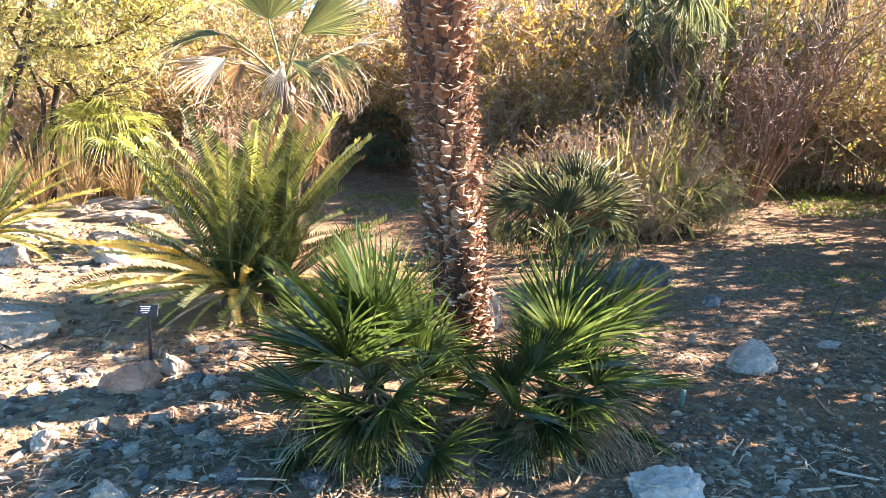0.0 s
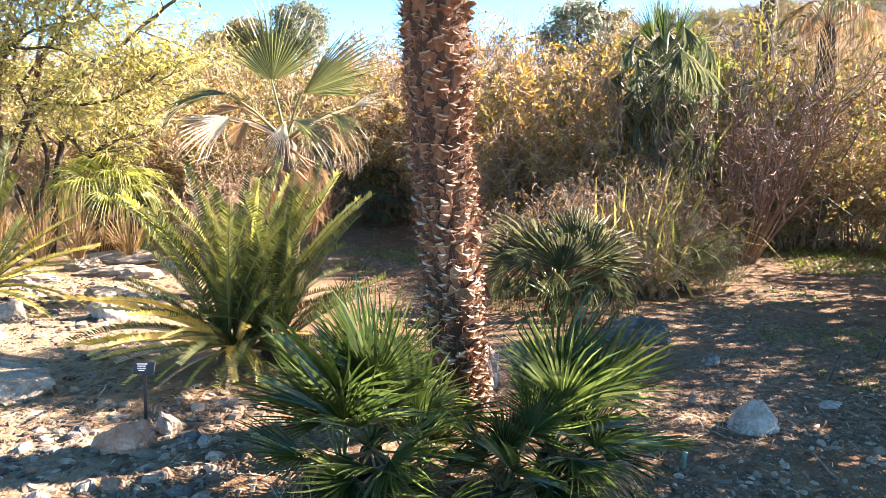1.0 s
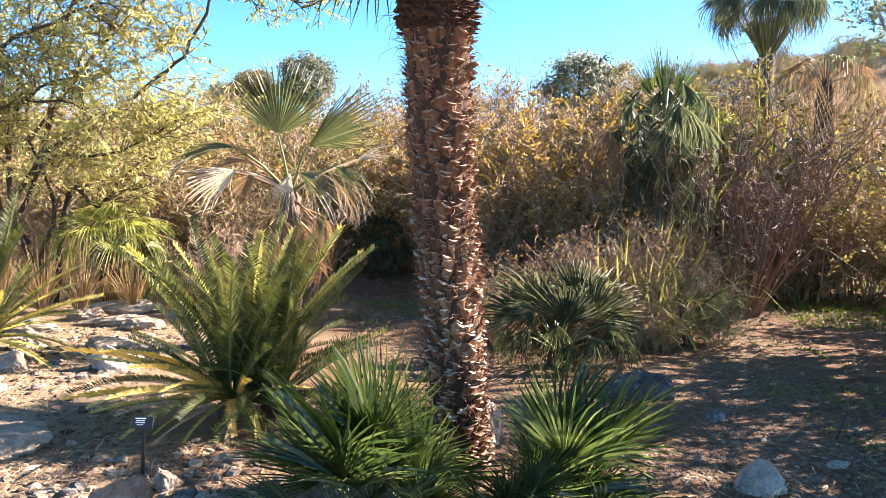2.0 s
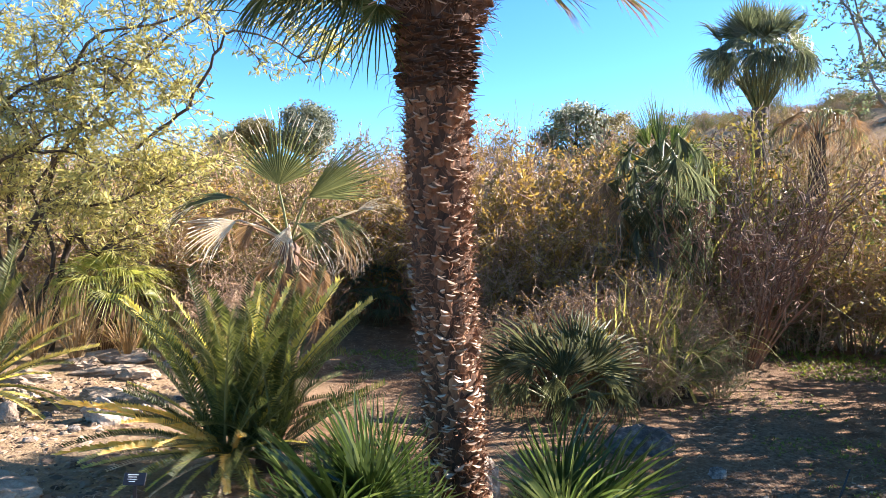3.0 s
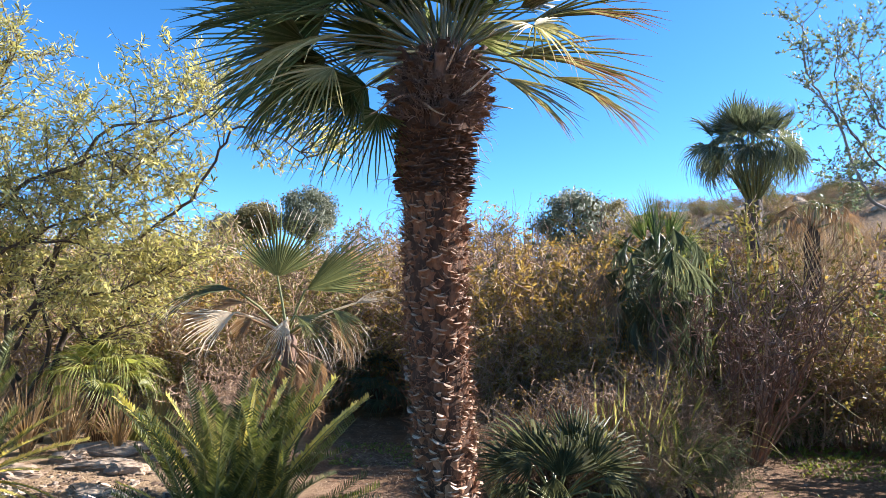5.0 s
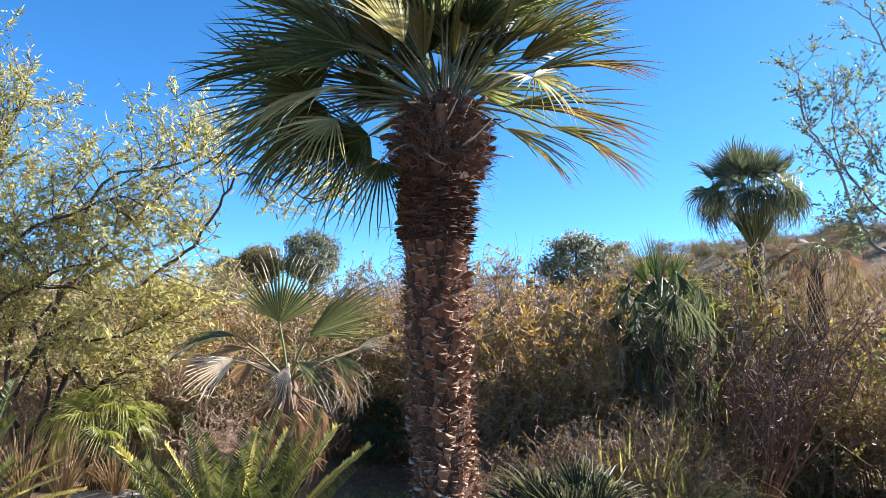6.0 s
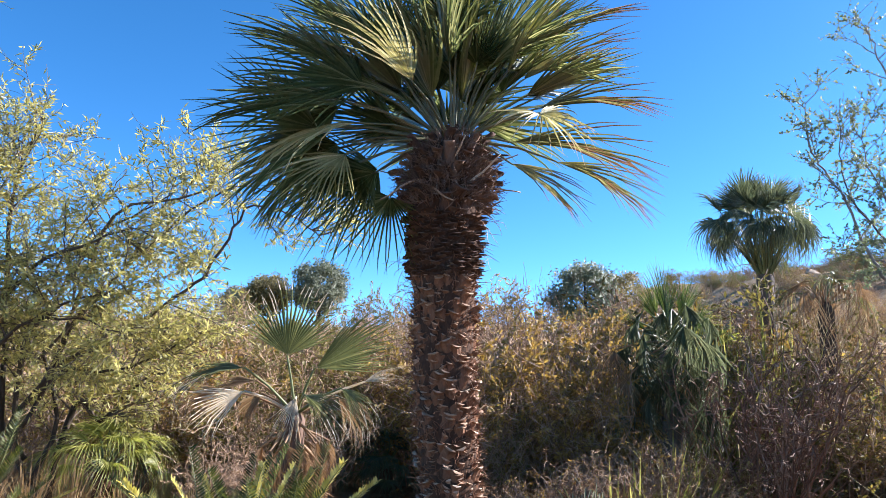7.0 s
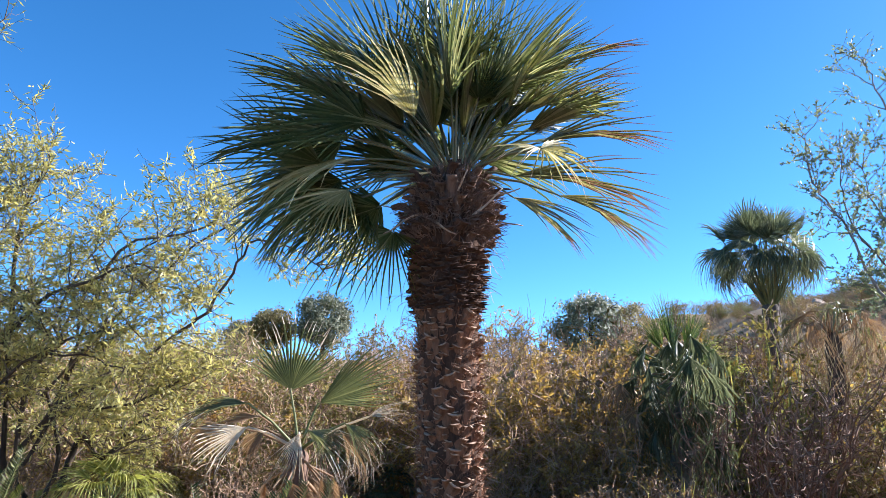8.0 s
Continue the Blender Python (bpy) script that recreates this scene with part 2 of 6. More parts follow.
BLACK_METAL = plain("black_painted_metal", (0.018, 0.018, 0.02), 0.4)
SIGN_BLACK = plain("black_sign_plastic", (0.012, 0.012, 0.014), 0.35)
SIGN_WHITE = plain("engraved_white", (0.75, 0.75, 0.72), 0.5)

# ---------------------------------------------------------------- mesh helpers


class Build:
    """Gathers vertices and faces of one mesh."""

    def __init__(self):
        self.v, self.f, self.m = [], [], []

    def face(self, pts, mat=0):
        k = len(self.v)
        self.v.extend(pts)
        self.f.append(tuple(range(k, k + len(pts))))
        self.m.append(mat)

    def grid(self, rows, mat=0, closed=False, mats=None):
        """Rows of equal length, joined by quads; mats gives a material per band."""
        k, w = len(self.v), len(rows[0])
        for r in rows:
            self.v.extend(r)
        for i in range(len(rows) - 1):
            for j in range(w if closed else w - 1):
                a, b = k + i * w + j, k + i * w + (j + 1) % w
                self.f.append((a, b, b + w, a + w))
                self.m.append(mats[i] if mats else mat)

    def tube(self, pts, radii, sides=5, mat=0, cap=False):
        pts = [Vector(p) for p in pts]
        rows = []
        side = None
        for i, p in enumerate(pts):
            d = (pts[min(i + 1, len(pts) - 1)] - pts[max(i - 1, 0)]).normalized()
            if side is None:
                side = d.orthogonal().normalized()
            side = (side - d * side.dot(d)).normalized()
            up = d.cross(side)
            rows.append([p + (side * math.cos(a) + up * math.sin(a)) * radii[i] for a in (2 * math.pi * s / sides for s in range(sides))])
        k = len(self.v)
        self.grid(rows, mat, True)
        if cap:
            self.f.append(tuple(range(k + len(rows) * sides - sides, k + len(rows) * sides)))
            self.m.append(mat)

    def moved(self, m, start=0):
        self.v[start:] = [m @ Vector(p) for p in self.v[start:]]

    def mesh(self, name, mats, smooth=False):
        me = bpy.data.meshes.new(name)
        me.from_pydata([tuple(p) for p in self.v], [], self.f)
        for m in mats:
            me.materials.append(m)
        me.polygons.foreach_set("material_index", self.m)
        me.polygons.foreach_set("use_smooth", [smooth] * len(self.f))
        me.update()
        return me


def part(name, mesh, parent, m=None, label="", kind=""):
    ob = new(name, mesh)
    ob.parent = parent
    if m is not None:
        ob.matrix_basis = m
    return tagged(ob, label, kind=kind)


def thing(name, label, category, place=None, group=""):
    ob = new(name)
    ob.empty_display_size = 0.1
    if place is not None:
        ob.matrix_basis = place
    return tagged(ob, label, category, group)


def land(x, y):
    """The height of the ground."""
    back = max(0.0, y - 10.5)
    z = 0.115 * back * back / (back + 9.0)
    right = max(0.0, x - 2.0 - 0.15 * max(y, 0)) if y > 10 else 0.0
    z += min(6.8, 0.009 * back * right) + 0.03 * max(0.0, right - 9) * min(1.0, back / 80)
    far = math.hypot(x, y)
    if far > 95:
        z *= max(0.0, 1 - (far - 95) / 130) ** 1.0
    if y < 60:
        z += 0.03 * noise.noise((x * 0.6, y * 0.6, 0)) + 0.012 * noise.noise((x * 2.3, y * 2.3, 3))
    else:
        z += 0.9 * noise.noise((x * 0.06, y * 0.06, 5)) + 0.5 * noise.noise((x * 0.2, y * 0.2, 7))
    return z


def aim(base, az, el, roll=0.0, scale=1.0):
    """A pose whose +y points az degrees clockwise from north and el degrees up."""
    return Matrix.Translation(base) @ Matrix.Rotation(radians(-az), 4, "Z") @ Matrix.Rotation(radians(el), 4, "X") @ Matrix.Rotation(radians(roll), 4, "Y") @ Matrix.Scale(scale, 4)


# ---------------------------------------------------------------- leaves


def fan_blade(rng, n, radius, spread, split, droop=0.15, tip=0.3, cup=0.15, fold=0.55, stalk=0.5, hang=0.0, arch=0.05, taper=0.25, tips_mat=1, slim=0.25, point=1.6):
    """A fan leaf: folded segments fused near the hub and free beyond it. The stalk starts at the origin and runs along +y."""
    b = Build()
    da = radians(spread) / n
    for i in range(n):
        s = (i + 0.5) / n * 2 - 1
        a0 = radians(spread) * 0.5 * s
        length = radius * (1 - taper * abs(s) ** 1.6) * rng.uniform(0.92, 1.05)
        bend, slip, lift = tip * rng.uniform(0.4, 1.6), rng.gauss(0, 0.06), rng.gauss(0, 0.03)
        cut = split * rng.uniform(0.85, 1.12)
        rows = []
        for fr in (0.02, cut * 0.5, cut, cut + (1 - cut) * 0.35, cut + (1 - cut) * 0.7, 1.0):
            out = max(0.0, (fr - cut) / (1 - cut))
            a = a0 + slip * out * out
            r = fr * length
            hw = math.tan(da * 0.5) * min(fr, cut) * length * (1 - out ** point) * (0.98 - slim * min(1, out * 3)) + 0.0006
            z = cup * abs(math.sin(a)) * r - droop * fr * fr * length - bend * out * out * (1 - cut) * length + lift * out * length
            shrink = 1 - 0.25 * bend * out * out
            c = Vector((math.sin(a) * r * shrink, math.cos(a) * r * shrink, z))
            w = Vector((math.cos(a), -math.sin(a), 0)) * hw
            dip = Vector((0, 0, fold * hw))
            rows.append([c - w + dip, c - dip, c + w + dip])
        b.grid(rows, mats=[0, 0, 0, 0, tips_mat] if rng.random() < 0.75 else [0, 0, 0, tips_mat, tips_mat])
    b.moved(Matrix.Translation((0, stalk, 0)) @ Matrix.Rotation(radians(-hang), 4, "X"))
    for k, p in enumerate(b.v):
        b.v[k] = Vector((p[0], p[1], p[2] + arch * math.sin(min(1, p[1] / stalk) * math.pi * 0.5)))
    return b


def stalk_mesh(stalk, arch, width=0.016, name="leaf_stalk", mat=None):
    b = Build()
    pts = [(0, stalk * k / 6, arch * math.sin(k / 6 * math.pi * 0.5)) for k in range(7)] + [(0, stalk + 0.04, arch)]
    b.tube(pts, [width * (1.3 - 0.7 * k / 7) for k in range(8)], 5)
    return b.mesh(name, [mat or PETIOLE], True)


class Fans:
    """A few fan leaves of one kind, to be set again and again."""

    def __init__(self, seed, count, mats, stalk=0.5, arch=0.05, width=0.016, stalk_mat=None, **kw):
        rng = random.Random(seed)
        self.rng = rng
        self.blades = []
        for _ in range(count):
            k = dict(kw)
            hang = k.pop("hang", 0.0) + rng.uniform(-10, 10)
            droop = k.pop("droop", 0.15) * rng.uniform(0.6, 1.4)
            spread = k.pop("spread", 200) * rng.uniform(0.85, 1.1)
            self.blades.append(fan_blade(rng, stalk=stalk, arch=arch, hang=hang, droop=droop, spread=spread, **k).mesh("fan_leaf", mats))
        self.stem_width = width
        self.stem = stalk_mesh(stalk, arch, width, mat=stalk_mat)

    def put(self, parent, m, pick=None, label="", stem=True):
        blade = self.blades[self.rng.randrange(len(self.blades)) if pick is None else pick % len(self.blades)]
        ob = part("leaf", blade, parent, m, label)
        if stem:
            part("leaf_stalk", self.stem, ob)
        return ob


def set_fan(kind, parent, root, hub, tip, face, label="", radius=1.0, spin=0.0, pick=None):
    """A fan leaf whose stalk runs from root to hub and whose blade reaches from hub to tip, its upper side towards face."""
    root, hub, tip = Vector(root), Vector(hub), Vector(tip)
    y = (tip - hub).normalized()
    z = Vector(face)
    z = (z - y * z.dot(y)).normalized()
    if spin:
        z = Matrix.Rotation(radians(spin), 3, y) @ z
    size = (tip - hub).length / radius
    m = Matrix.Translation(hub) @ Matrix((y.cross(z), y, z)).transposed().to_4x4() @ Matrix.Scale(size, 4)
    leaf = kind.put(parent, m, pick, label, False)
    b = Build()
    inv = m.inverted()
    mid = root.lerp(hub, 0.55) + Vector((0, 0, 0.05 * (hub - root).length))
    pts = [inv @ p for p in (root, root.lerp(mid, 0.5), mid, mid.lerp(hub, 0.5), hub, hub + y * 0.03)]
    w = kind.stem_width / size
    b.tube(pts, [w * 1.5, w * 1.2, w, w * 0.9, w * 0.75, w * 0.4], 5)
    part("leaf_stalk", b.mesh("leaf_stalk", [kind.stem.materials[0]], True), leaf)
    return leaf


def frond_mesh(rng, length, pairs, leaflet, arch, mats, width=0.012, sweep=50, vee=25, twist=0.0):
    """A feather leaf: an arched rib with two rows of narrow leaflets."""
    b = Build()
    pts = []
    for k in range(11):
        u = k / 10
        pts.append(Vector((twist * u * u * length, length * (u - 0.12 * arch * u * u), arch * length * (0.10 * u - 0.45 * u * u))))
    b.tube(pts, [0.008 * (1.15 - k / 10) for k in range(11)], 4, 1)

    def along(u):
        x = min(max(u, 0), 0.999) * 10
        i = int(x)
        return pts[i].lerp(pts[i + 1], x - i)

    for k in range(pairs):
        u = 0.14 + 0.86 * k / pairs
        p, q = along(u), along(u + 0.02)
        d = (q - p).normalized()
        size = leaflet * math.sin(math.pi * (0.16 + 0.64 * u)) ** 0.6 * rng.uniform(0.9, 1.08)
        for side in (-1, 1):
            s = Vector((side, 0, 0))
            n = d.cross(s) * -side
            ang = radians(sweep + rng.uniform(-7, 7) + 18 * (1 - u))
            w = s * math.sin(ang) + d * math.cos(ang)
            w = (w + n * -math.tan(radians(-vee + rng.uniform(-10, 10)))).normalized()
            across = d * width * 0.5
            tip = p + w * size + Vector((0, 0, -0.10 * size))
            mid = p + w * size * 0.45
            b.grid([[p - across * 0.7, p + across * 0.7], [mid - across, mid + across], [tip - across * 0.12, tip + across * 0.12]])
    return b.mesh("frond", mats)


# ---------------------------------------------------------------- wood and brush


def wander(rng, p, d, length, steps, curl, lift=0.0):
    pts = [Vector(p)]
    d = Vector(d).normalized()
    for _ in range(steps):
        d = (d + Vector((rng.gauss(0, curl), rng.gauss(0, curl), rng.gauss(0, curl) + lift))).normalized()
        pts.append(pts[-1] + d * (length / steps))
    return pts


def spray(rng, leaves, pts, count, size, width, droop=0.4, mat=0):
    """Narrow leaves set along a twig."""
    for _ in range(count):
        x = rng.uniform(0.15, 0.999) * (len(pts) - 1)
        i = int(x)
        p = pts[i].lerp(pts[i + 1], x - i)
        d = (pts[i + 1] - pts[i]).normalized()
        w = (d * 0.7 + Vector((rng.gauss(0, 0.6), rng.gauss(0, 0.6), rng.gauss(0, 0.5) - droop))).normalized()
        s = size * rng.uniform(0.6, 1.25)
        side = w.cross(Vector((rng.gauss(0, 1), rng.gauss(0, 1), rng.gauss(0, 1)))).normalized() * width * rng.uniform(0.7, 1.2)
        leaves.face([p, p + w * s * 0.5 + side, p + w * s, p + w * s * 0.5 - side], mat)


def branch_out(rng, wood, leaves, pts, r0, level, p):
    """Side branches of a limb, down to the twigs that carry the leaves. p: per-level settings."""
    count, length, curl, lift, spread = p["levels"][level]
    for _ in range(count):
        x = rng.uniform(p.get("from", 0.25), 0.999) * (len(pts) - 1)
        i = int(x)
        at = pts[i].lerp(pts[i + 1], x - i)
        d = (pts[i + 1] - pts[i]).normalized()
        side = Vector((rng.gauss(0, 1), rng.gauss(0, 1), rng.gauss(0, 0.8))).normalized()
        way = (d * (1 - spread) + side * spread + Vector((0, 0, lift))).normalized()
        n = length * rng.uniform(0.6, 1.25)
        steps = 5 if level == 0 else 4
        q = wander(rng, at, way, n, steps, curl, lift * 0.25)
        r = r0 * p.get("thin", 0.45) * rng.uniform(0.8, 1.1)
        wood.tube(q, [max(p.get("least", 0.0015), r * (1 - 0.85 * k / steps)) for k in range(steps + 1)], 4 if level == 0 else 3)
        if level + 1 < len(p["levels"]):
            branch_out(rng, wood, leaves, q, r, level + 1, p)
        if level >= p.get("leaf_from", 1) and leaves is not None:
            spray(rng, leaves, q, round(p["leaves"] * rng.choice((0.25, 0.6, 1.2, 2.0))), p["size"], p["width"], p.get("droop", 0.4))


def shrub_meshes(seed, height, spread_r, stems, p, stem_r=0.012, lean=0.5):
    """An upright many-stemmed shrub: wood and leaf meshes."""
    rng = random.Random(seed)
    wood, leaves = Build(), Build()
    for _ in range(stems):
        a = rng.uniform(0, 2 * math.pi)
        k = rng.random() ** 0.6
        d = Vector((math.cos(a) * k * lean, math.sin(a) * k * lean, 1))
        base = Vector((math.cos(a) * k * spread_r, math.sin(a) * k * spread_r, -0.03))
        pts = wander(rng, base, d, height * rng.uniform(0.6, 1.0), 7, p.get("curl", 0.10), p.get("rise", 0.0))
        r = stem_r * rng.uniform(0.6, 1.2)
        wood.tube(pts, [max(0.002, r * (1 - 0.8 * j / 7)) for j in range(8)], 4)
        branch_out(rng, wood, leaves, pts, r, 0, p)
    return wood, leaves


def strap_clump(rng, count, length, width, lean, droop, segs=5):
    """Long strap leaves rising from one crown and bending over."""
    b = Build()
    for _ in range(count):
        a, k = rng.uniform(0, 2 * math.pi), rng.random()
        out = Vector((math.cos(a), math.sin(a), 0))
        side = Vector((-math.sin(a), math.cos(a), 0))
        n, w, e = length * rng.uniform(0.6, 1.1), width * rng.uniform(0.7, 1.2), lean * (0.15 + k)
        rows = []
        for j in range(segs + 1):
            u = j / segs
            c = out * (0.05 + e * u * n + droop * k * 0.5 * u * u * n) + Vector((0, 0, n * u * (1 - 0.25 * e) - droop * k * u ** 2.6 * n))
            hw = w * (1 - u ** 3) * (0.6 + 0.4 * min(1, u * 3))
            rows.append([c - side * hw + Vector((0, 0, 0.3 * hw)), c, c + side * hw + Vector((0, 0, 0.3 * hw))])
        b.grid(rows)
    return b


def rock_mesh(seed, sx, sy, sz, mat, rough=0.35, sub=4, facets=15):
    """A weathered stone: a ball cut by a few planes, then roughened."""
    rng = random.Random(seed)
    bm = bmesh.new()
    bmesh.ops.create_icosphere(bm, subdivisions=sub, radius=1.0)
    cuts = []
    for _ in range(facets):
        d = Vector((rng.gauss(0, 1), rng.gauss(0, 1), rng.gauss(0.3, 0.8))).normalized()
        cuts.append((d, rng.uniform(0.5, 0.85)))
    off = Vector((rng.uniform(0, 50), rng.uniform(0, 50), rng.uniform(0, 50)))
    for v in bm.verts:
        p = v.co.normalized()
        r = 1 + rough * 0.8 * noise.noise(p * 1.1 + off)
        q = p * r
        for d, h in cuts:
            over = q.dot(d) - h
            if over > 0:
                q -= d * over * 0.96
        q += p * (rough * 0.26 * noise.noise(p * 3.0 + off) + rough * 0.22 * noise.noise(p * 7 + off) + rough * 0.13 * noise.noise(p * 16 + off))
        v.co = Vector((q.x * sx, q.y * sy, max(-0.35, q.z) * sz * 1.05))
    me = bpy.data.meshes.new("rock")
    bm.to_mesh(me)
    bm.free()
    me.materials.append(mat)
    me.polygons.foreach_set("use_smooth", [False] * len(me.polygons))
    return me


# ---------------------------------------------------------------- ground
def spaced(lo, hi, fine_lo, fine_hi, step, grow):
    xs = list(np.arange(fine_lo, fine_hi + 1e-6, step))
    d = step
    while xs[-1] < hi:
        d *= grow
        xs.append(xs[-1] + d)
    d = step
    while xs[0] > lo:
        d *= grow
        xs.insert(0, xs[0] - d)
    return xs


def make_ground():
    xs, ys = spaced(-1500, 1500, -5, 5, 0.06, 1.09), spaced(-1500, 1500, 1.5, 9, 0.06, 1.09)
    b = Build()
    b.grid([[Vector((x, y, land(x, y))) for x in xs] for y in ys])
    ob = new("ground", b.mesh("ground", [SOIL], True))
    tagged(ob, "brown desert soil with grit and leaf litter, rising to a dry hill", "ground", kind="structure")


make_ground()

# ---------------------------------------------------------------- the tall fan palm
AXIS = [(-0.2, 0.135, 0.150), (0.0, 0.12, 0.150), (0.26, 0.10, 0.148), (1.0, 0.035, 0.152), (1.92, -0.04, 0.162), (2.4, -0.05, 0.170), (2.75, -0.05, 0.195), (2.92, -0.045, 0.202), (3.04, -0.035, 0.205), (3.16, -0.02, 0.16), (3.27, -0.015, 0.05)]
PALM_Y = 3.80


def trunk_at(z):
    """Centre x and radius of the trunk at a height."""
    for (z0, x0, r0), (z1, x1, r1) in zip(AXIS, AXIS[1:]):
        if z <= z1:
            u = max(0.0, (z - z0) / (z1 - z0))
            return x0 + (x1 - x0) * u, r0 + (r1 - r0) * u
    return AXIS[-1][1], AXIS[-1][2]


def boot_mesh(rng, width, rise, out, thick, mats, curl=1.0, split_end=False):
    """The stub of a cut leaf stalk: a curved wedge, broad at the trunk, with a pale end. +y points away from the trunk."""
    b = Build()
    rows = []
    bend = rng.uniform(0.7, 1.4) * curl
    skew, flare = rng.uniform(-0.3, 0.3) * width, rng.uniform(0.35, 0.75)
    hook = rng.uniform(-0.25, 0.25)
    for u in (0.0, 0.35, 0.65, 0.86, 1.0):
        hw = width * 0.5 * (1 - (1 - flare) * u ** 1.3)
        th = thick * (1 - 0.72 * u)
        y, z = -0.012 + out * (0.22 * u + 0.78 * bend * u ** 3), rise * (u - 0.30 * bend * u ** 2.4)
        x = skew * u
        sag = 0.30 * hw
        rows.append([Vector((x - hw, y - sag * 0.6, z + sag * 0.5 + hook * hw * u)), Vector((x - hw * 0.5, y + th * 0.55, z + hook * hw * u * 0.5)), Vector((x, y + th, z - sag * 0.2)), Vector((x + hw * 0.5, y + th * 0.55, z - hook * hw * u * 0.5)), Vector((x + hw, y - sag * 0.6, z + sag * 0.5 - hook * hw * u)), Vector((x, y - th * 0.5, z + 0.003 + sag * 0.1))])
    b.grid(rows, closed=True, mats=[0, 0, 0, 1])
    k = len(b.v)
    b.f.append(tuple(range(k - 6, k)))
    b.m.append(1)
    return b


def tall_palm():
    rng = random.Random(11)
    palm = thing("fan_palm", "tall fan palm with shaggy brown trunk and round green crown", "palm tree", pose(0, PALM_Y, 0))
    core = Build()
    rows = []
    for k in range(64):
        z = -0.15 + 3.5 * k / 63
        cx, r = trunk_at(z)
        rows.append([Vector((cx + math.cos(a) * r * (1 + 0.05 * noise.noise((math.cos(a) * 3, math.sin(a) * 3, z * 9))), math.sin(a) * r, z)) for a in (2 * math.pi * s / 40 for s in range(40))])
    core.grid(rows, closed=True)
    part("trunk", core.mesh("trunk", [FIBRE], True), palm, label="trunk core of dark brown matted fibre")
    lower = [boot_mesh(rng, rng.uniform(0.066, 0.10), rng.uniform(0.075, 0.115), rng.uniform(0.026, 0.056), rng.uniform(0.014, 0.024), 0) for _ in range(18)]
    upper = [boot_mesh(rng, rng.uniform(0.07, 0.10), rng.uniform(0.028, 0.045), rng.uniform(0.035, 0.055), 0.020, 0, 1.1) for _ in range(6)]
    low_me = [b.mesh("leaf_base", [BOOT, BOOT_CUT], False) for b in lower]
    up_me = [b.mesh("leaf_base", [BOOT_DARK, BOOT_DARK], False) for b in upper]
    back = Build()
    total, single = 1550, 0
    for k in range(total):
        z = 0.03 + 2.42 * (k / total) + rng.uniform(-0.03, 0.03)
        a = k * 2.39996 + rng.uniform(-0.3, 0.3)
        cx, r = trunk_at(z)
        d = Vector((math.sin(a), math.cos(a), 0))
        i = rng.randrange(18)
        s = rng.uniform(0.58, 1.10)
        m = Matrix.Translation(Vector((cx, 0, z)) + d * r * 0.97) @ Matrix.Rotation(-a + rng.uniform(-0.2, 0.2), 4, "Z") @ Matrix.Rotation(rng.uniform(-0.4, 0.3), 4, "X") @ Matrix.Rotation(rng.uniform(-0.45, 0.45), 4, "Y") @ Matrix.Scale(s, 4)
        if d.y < -0.12 and single < 300 and z > 0.3:
            part("leaf_base", low_me[i], palm, m)
            single += 1
        else:
            k0 = len(back.v)
            back.v.extend(m @ Vector(p) for p in lower[i].v)
            back.f.extend(tuple(k0 + q for q in f) for f in lower[i].f)
            back.m.extend(lower[i].m)
    for k in range(340):
        z = 2.42 + 0.36 * k / 340
        a = k * 2.39996 * 1.0 + rng.uniform(-0.1, 0.1)
        cx, r = trunk_at(z)
        d = Vector((math.sin(a), math.cos(a), 0))
        m = Matrix.Translation(Vector((cx, 0, z)) + d * r * 0.97) @ Matrix.Rotation(-a, 4, "Z") @ Matrix.Rotation(rng.uniform(-0.1, 0.1), 4, "Y") @ Matrix.Scale(rng.uniform(0.85, 1.15), 4)
        if d.y < 0 and k % 2:
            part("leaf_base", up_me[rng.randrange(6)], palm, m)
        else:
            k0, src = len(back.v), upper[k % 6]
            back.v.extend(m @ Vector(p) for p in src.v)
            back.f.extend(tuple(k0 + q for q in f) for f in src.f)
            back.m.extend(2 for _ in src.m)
    ob = part("leaf_base_rest", back.mesh("leaf_base_rest", [BOOT, BOOT_CUT, BOOT_DARK], False), palm)
    tagged(ob, kind="stuff")
    # loose fibres between the leaf bases
    shag = Build()
    for k in range(2600):
        a, z = rng.uniform(0, 2 * math.pi), rng.uniform(0.1, 2.8)
        cx, r = trunk_at(z)
        d = Vector((math.sin(a), math.cos(a), rng.uniform(-0.3, 1.6)))
        shag.tube(wander(rng, Vector((cx + d.x * r, d.y * r, z)), d, rng.uniform(0.04, 0.10), 3, 0.4), [0.0022, 0.002, 0.0016, 0.0008], 3)
    part("trunk_fibre", shag.mesh("trunk_fibre", [BOOT]), palm, kind="stuff")
    # brown fibre and dried flower stalks under the crown
    fuzz = Build()
    for k in range(2400):
        a, z = rng.uniform(0, 2 * math.pi), rng.uniform(2.84, 3.26)
        cx, r = trunk_at(z)
        d = Vector((math.sin(a), math.cos(a), rng.uniform(-0.2, 1.4)))
        p = Vector((cx, 0, z)) + Vector((d.x, d.y, 0)) * (r + 0.02)
        fuzz.tube(wander(rng, p, d, rng.uniform(0.05, 0.15), 3, 0.45), [0.0032, 0.0028, 0.002, 0.001], 3)
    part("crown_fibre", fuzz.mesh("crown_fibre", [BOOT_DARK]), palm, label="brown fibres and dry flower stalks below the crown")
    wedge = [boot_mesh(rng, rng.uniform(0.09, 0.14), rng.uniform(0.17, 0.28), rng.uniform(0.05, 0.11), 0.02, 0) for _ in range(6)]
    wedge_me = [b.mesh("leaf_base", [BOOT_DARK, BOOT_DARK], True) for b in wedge]
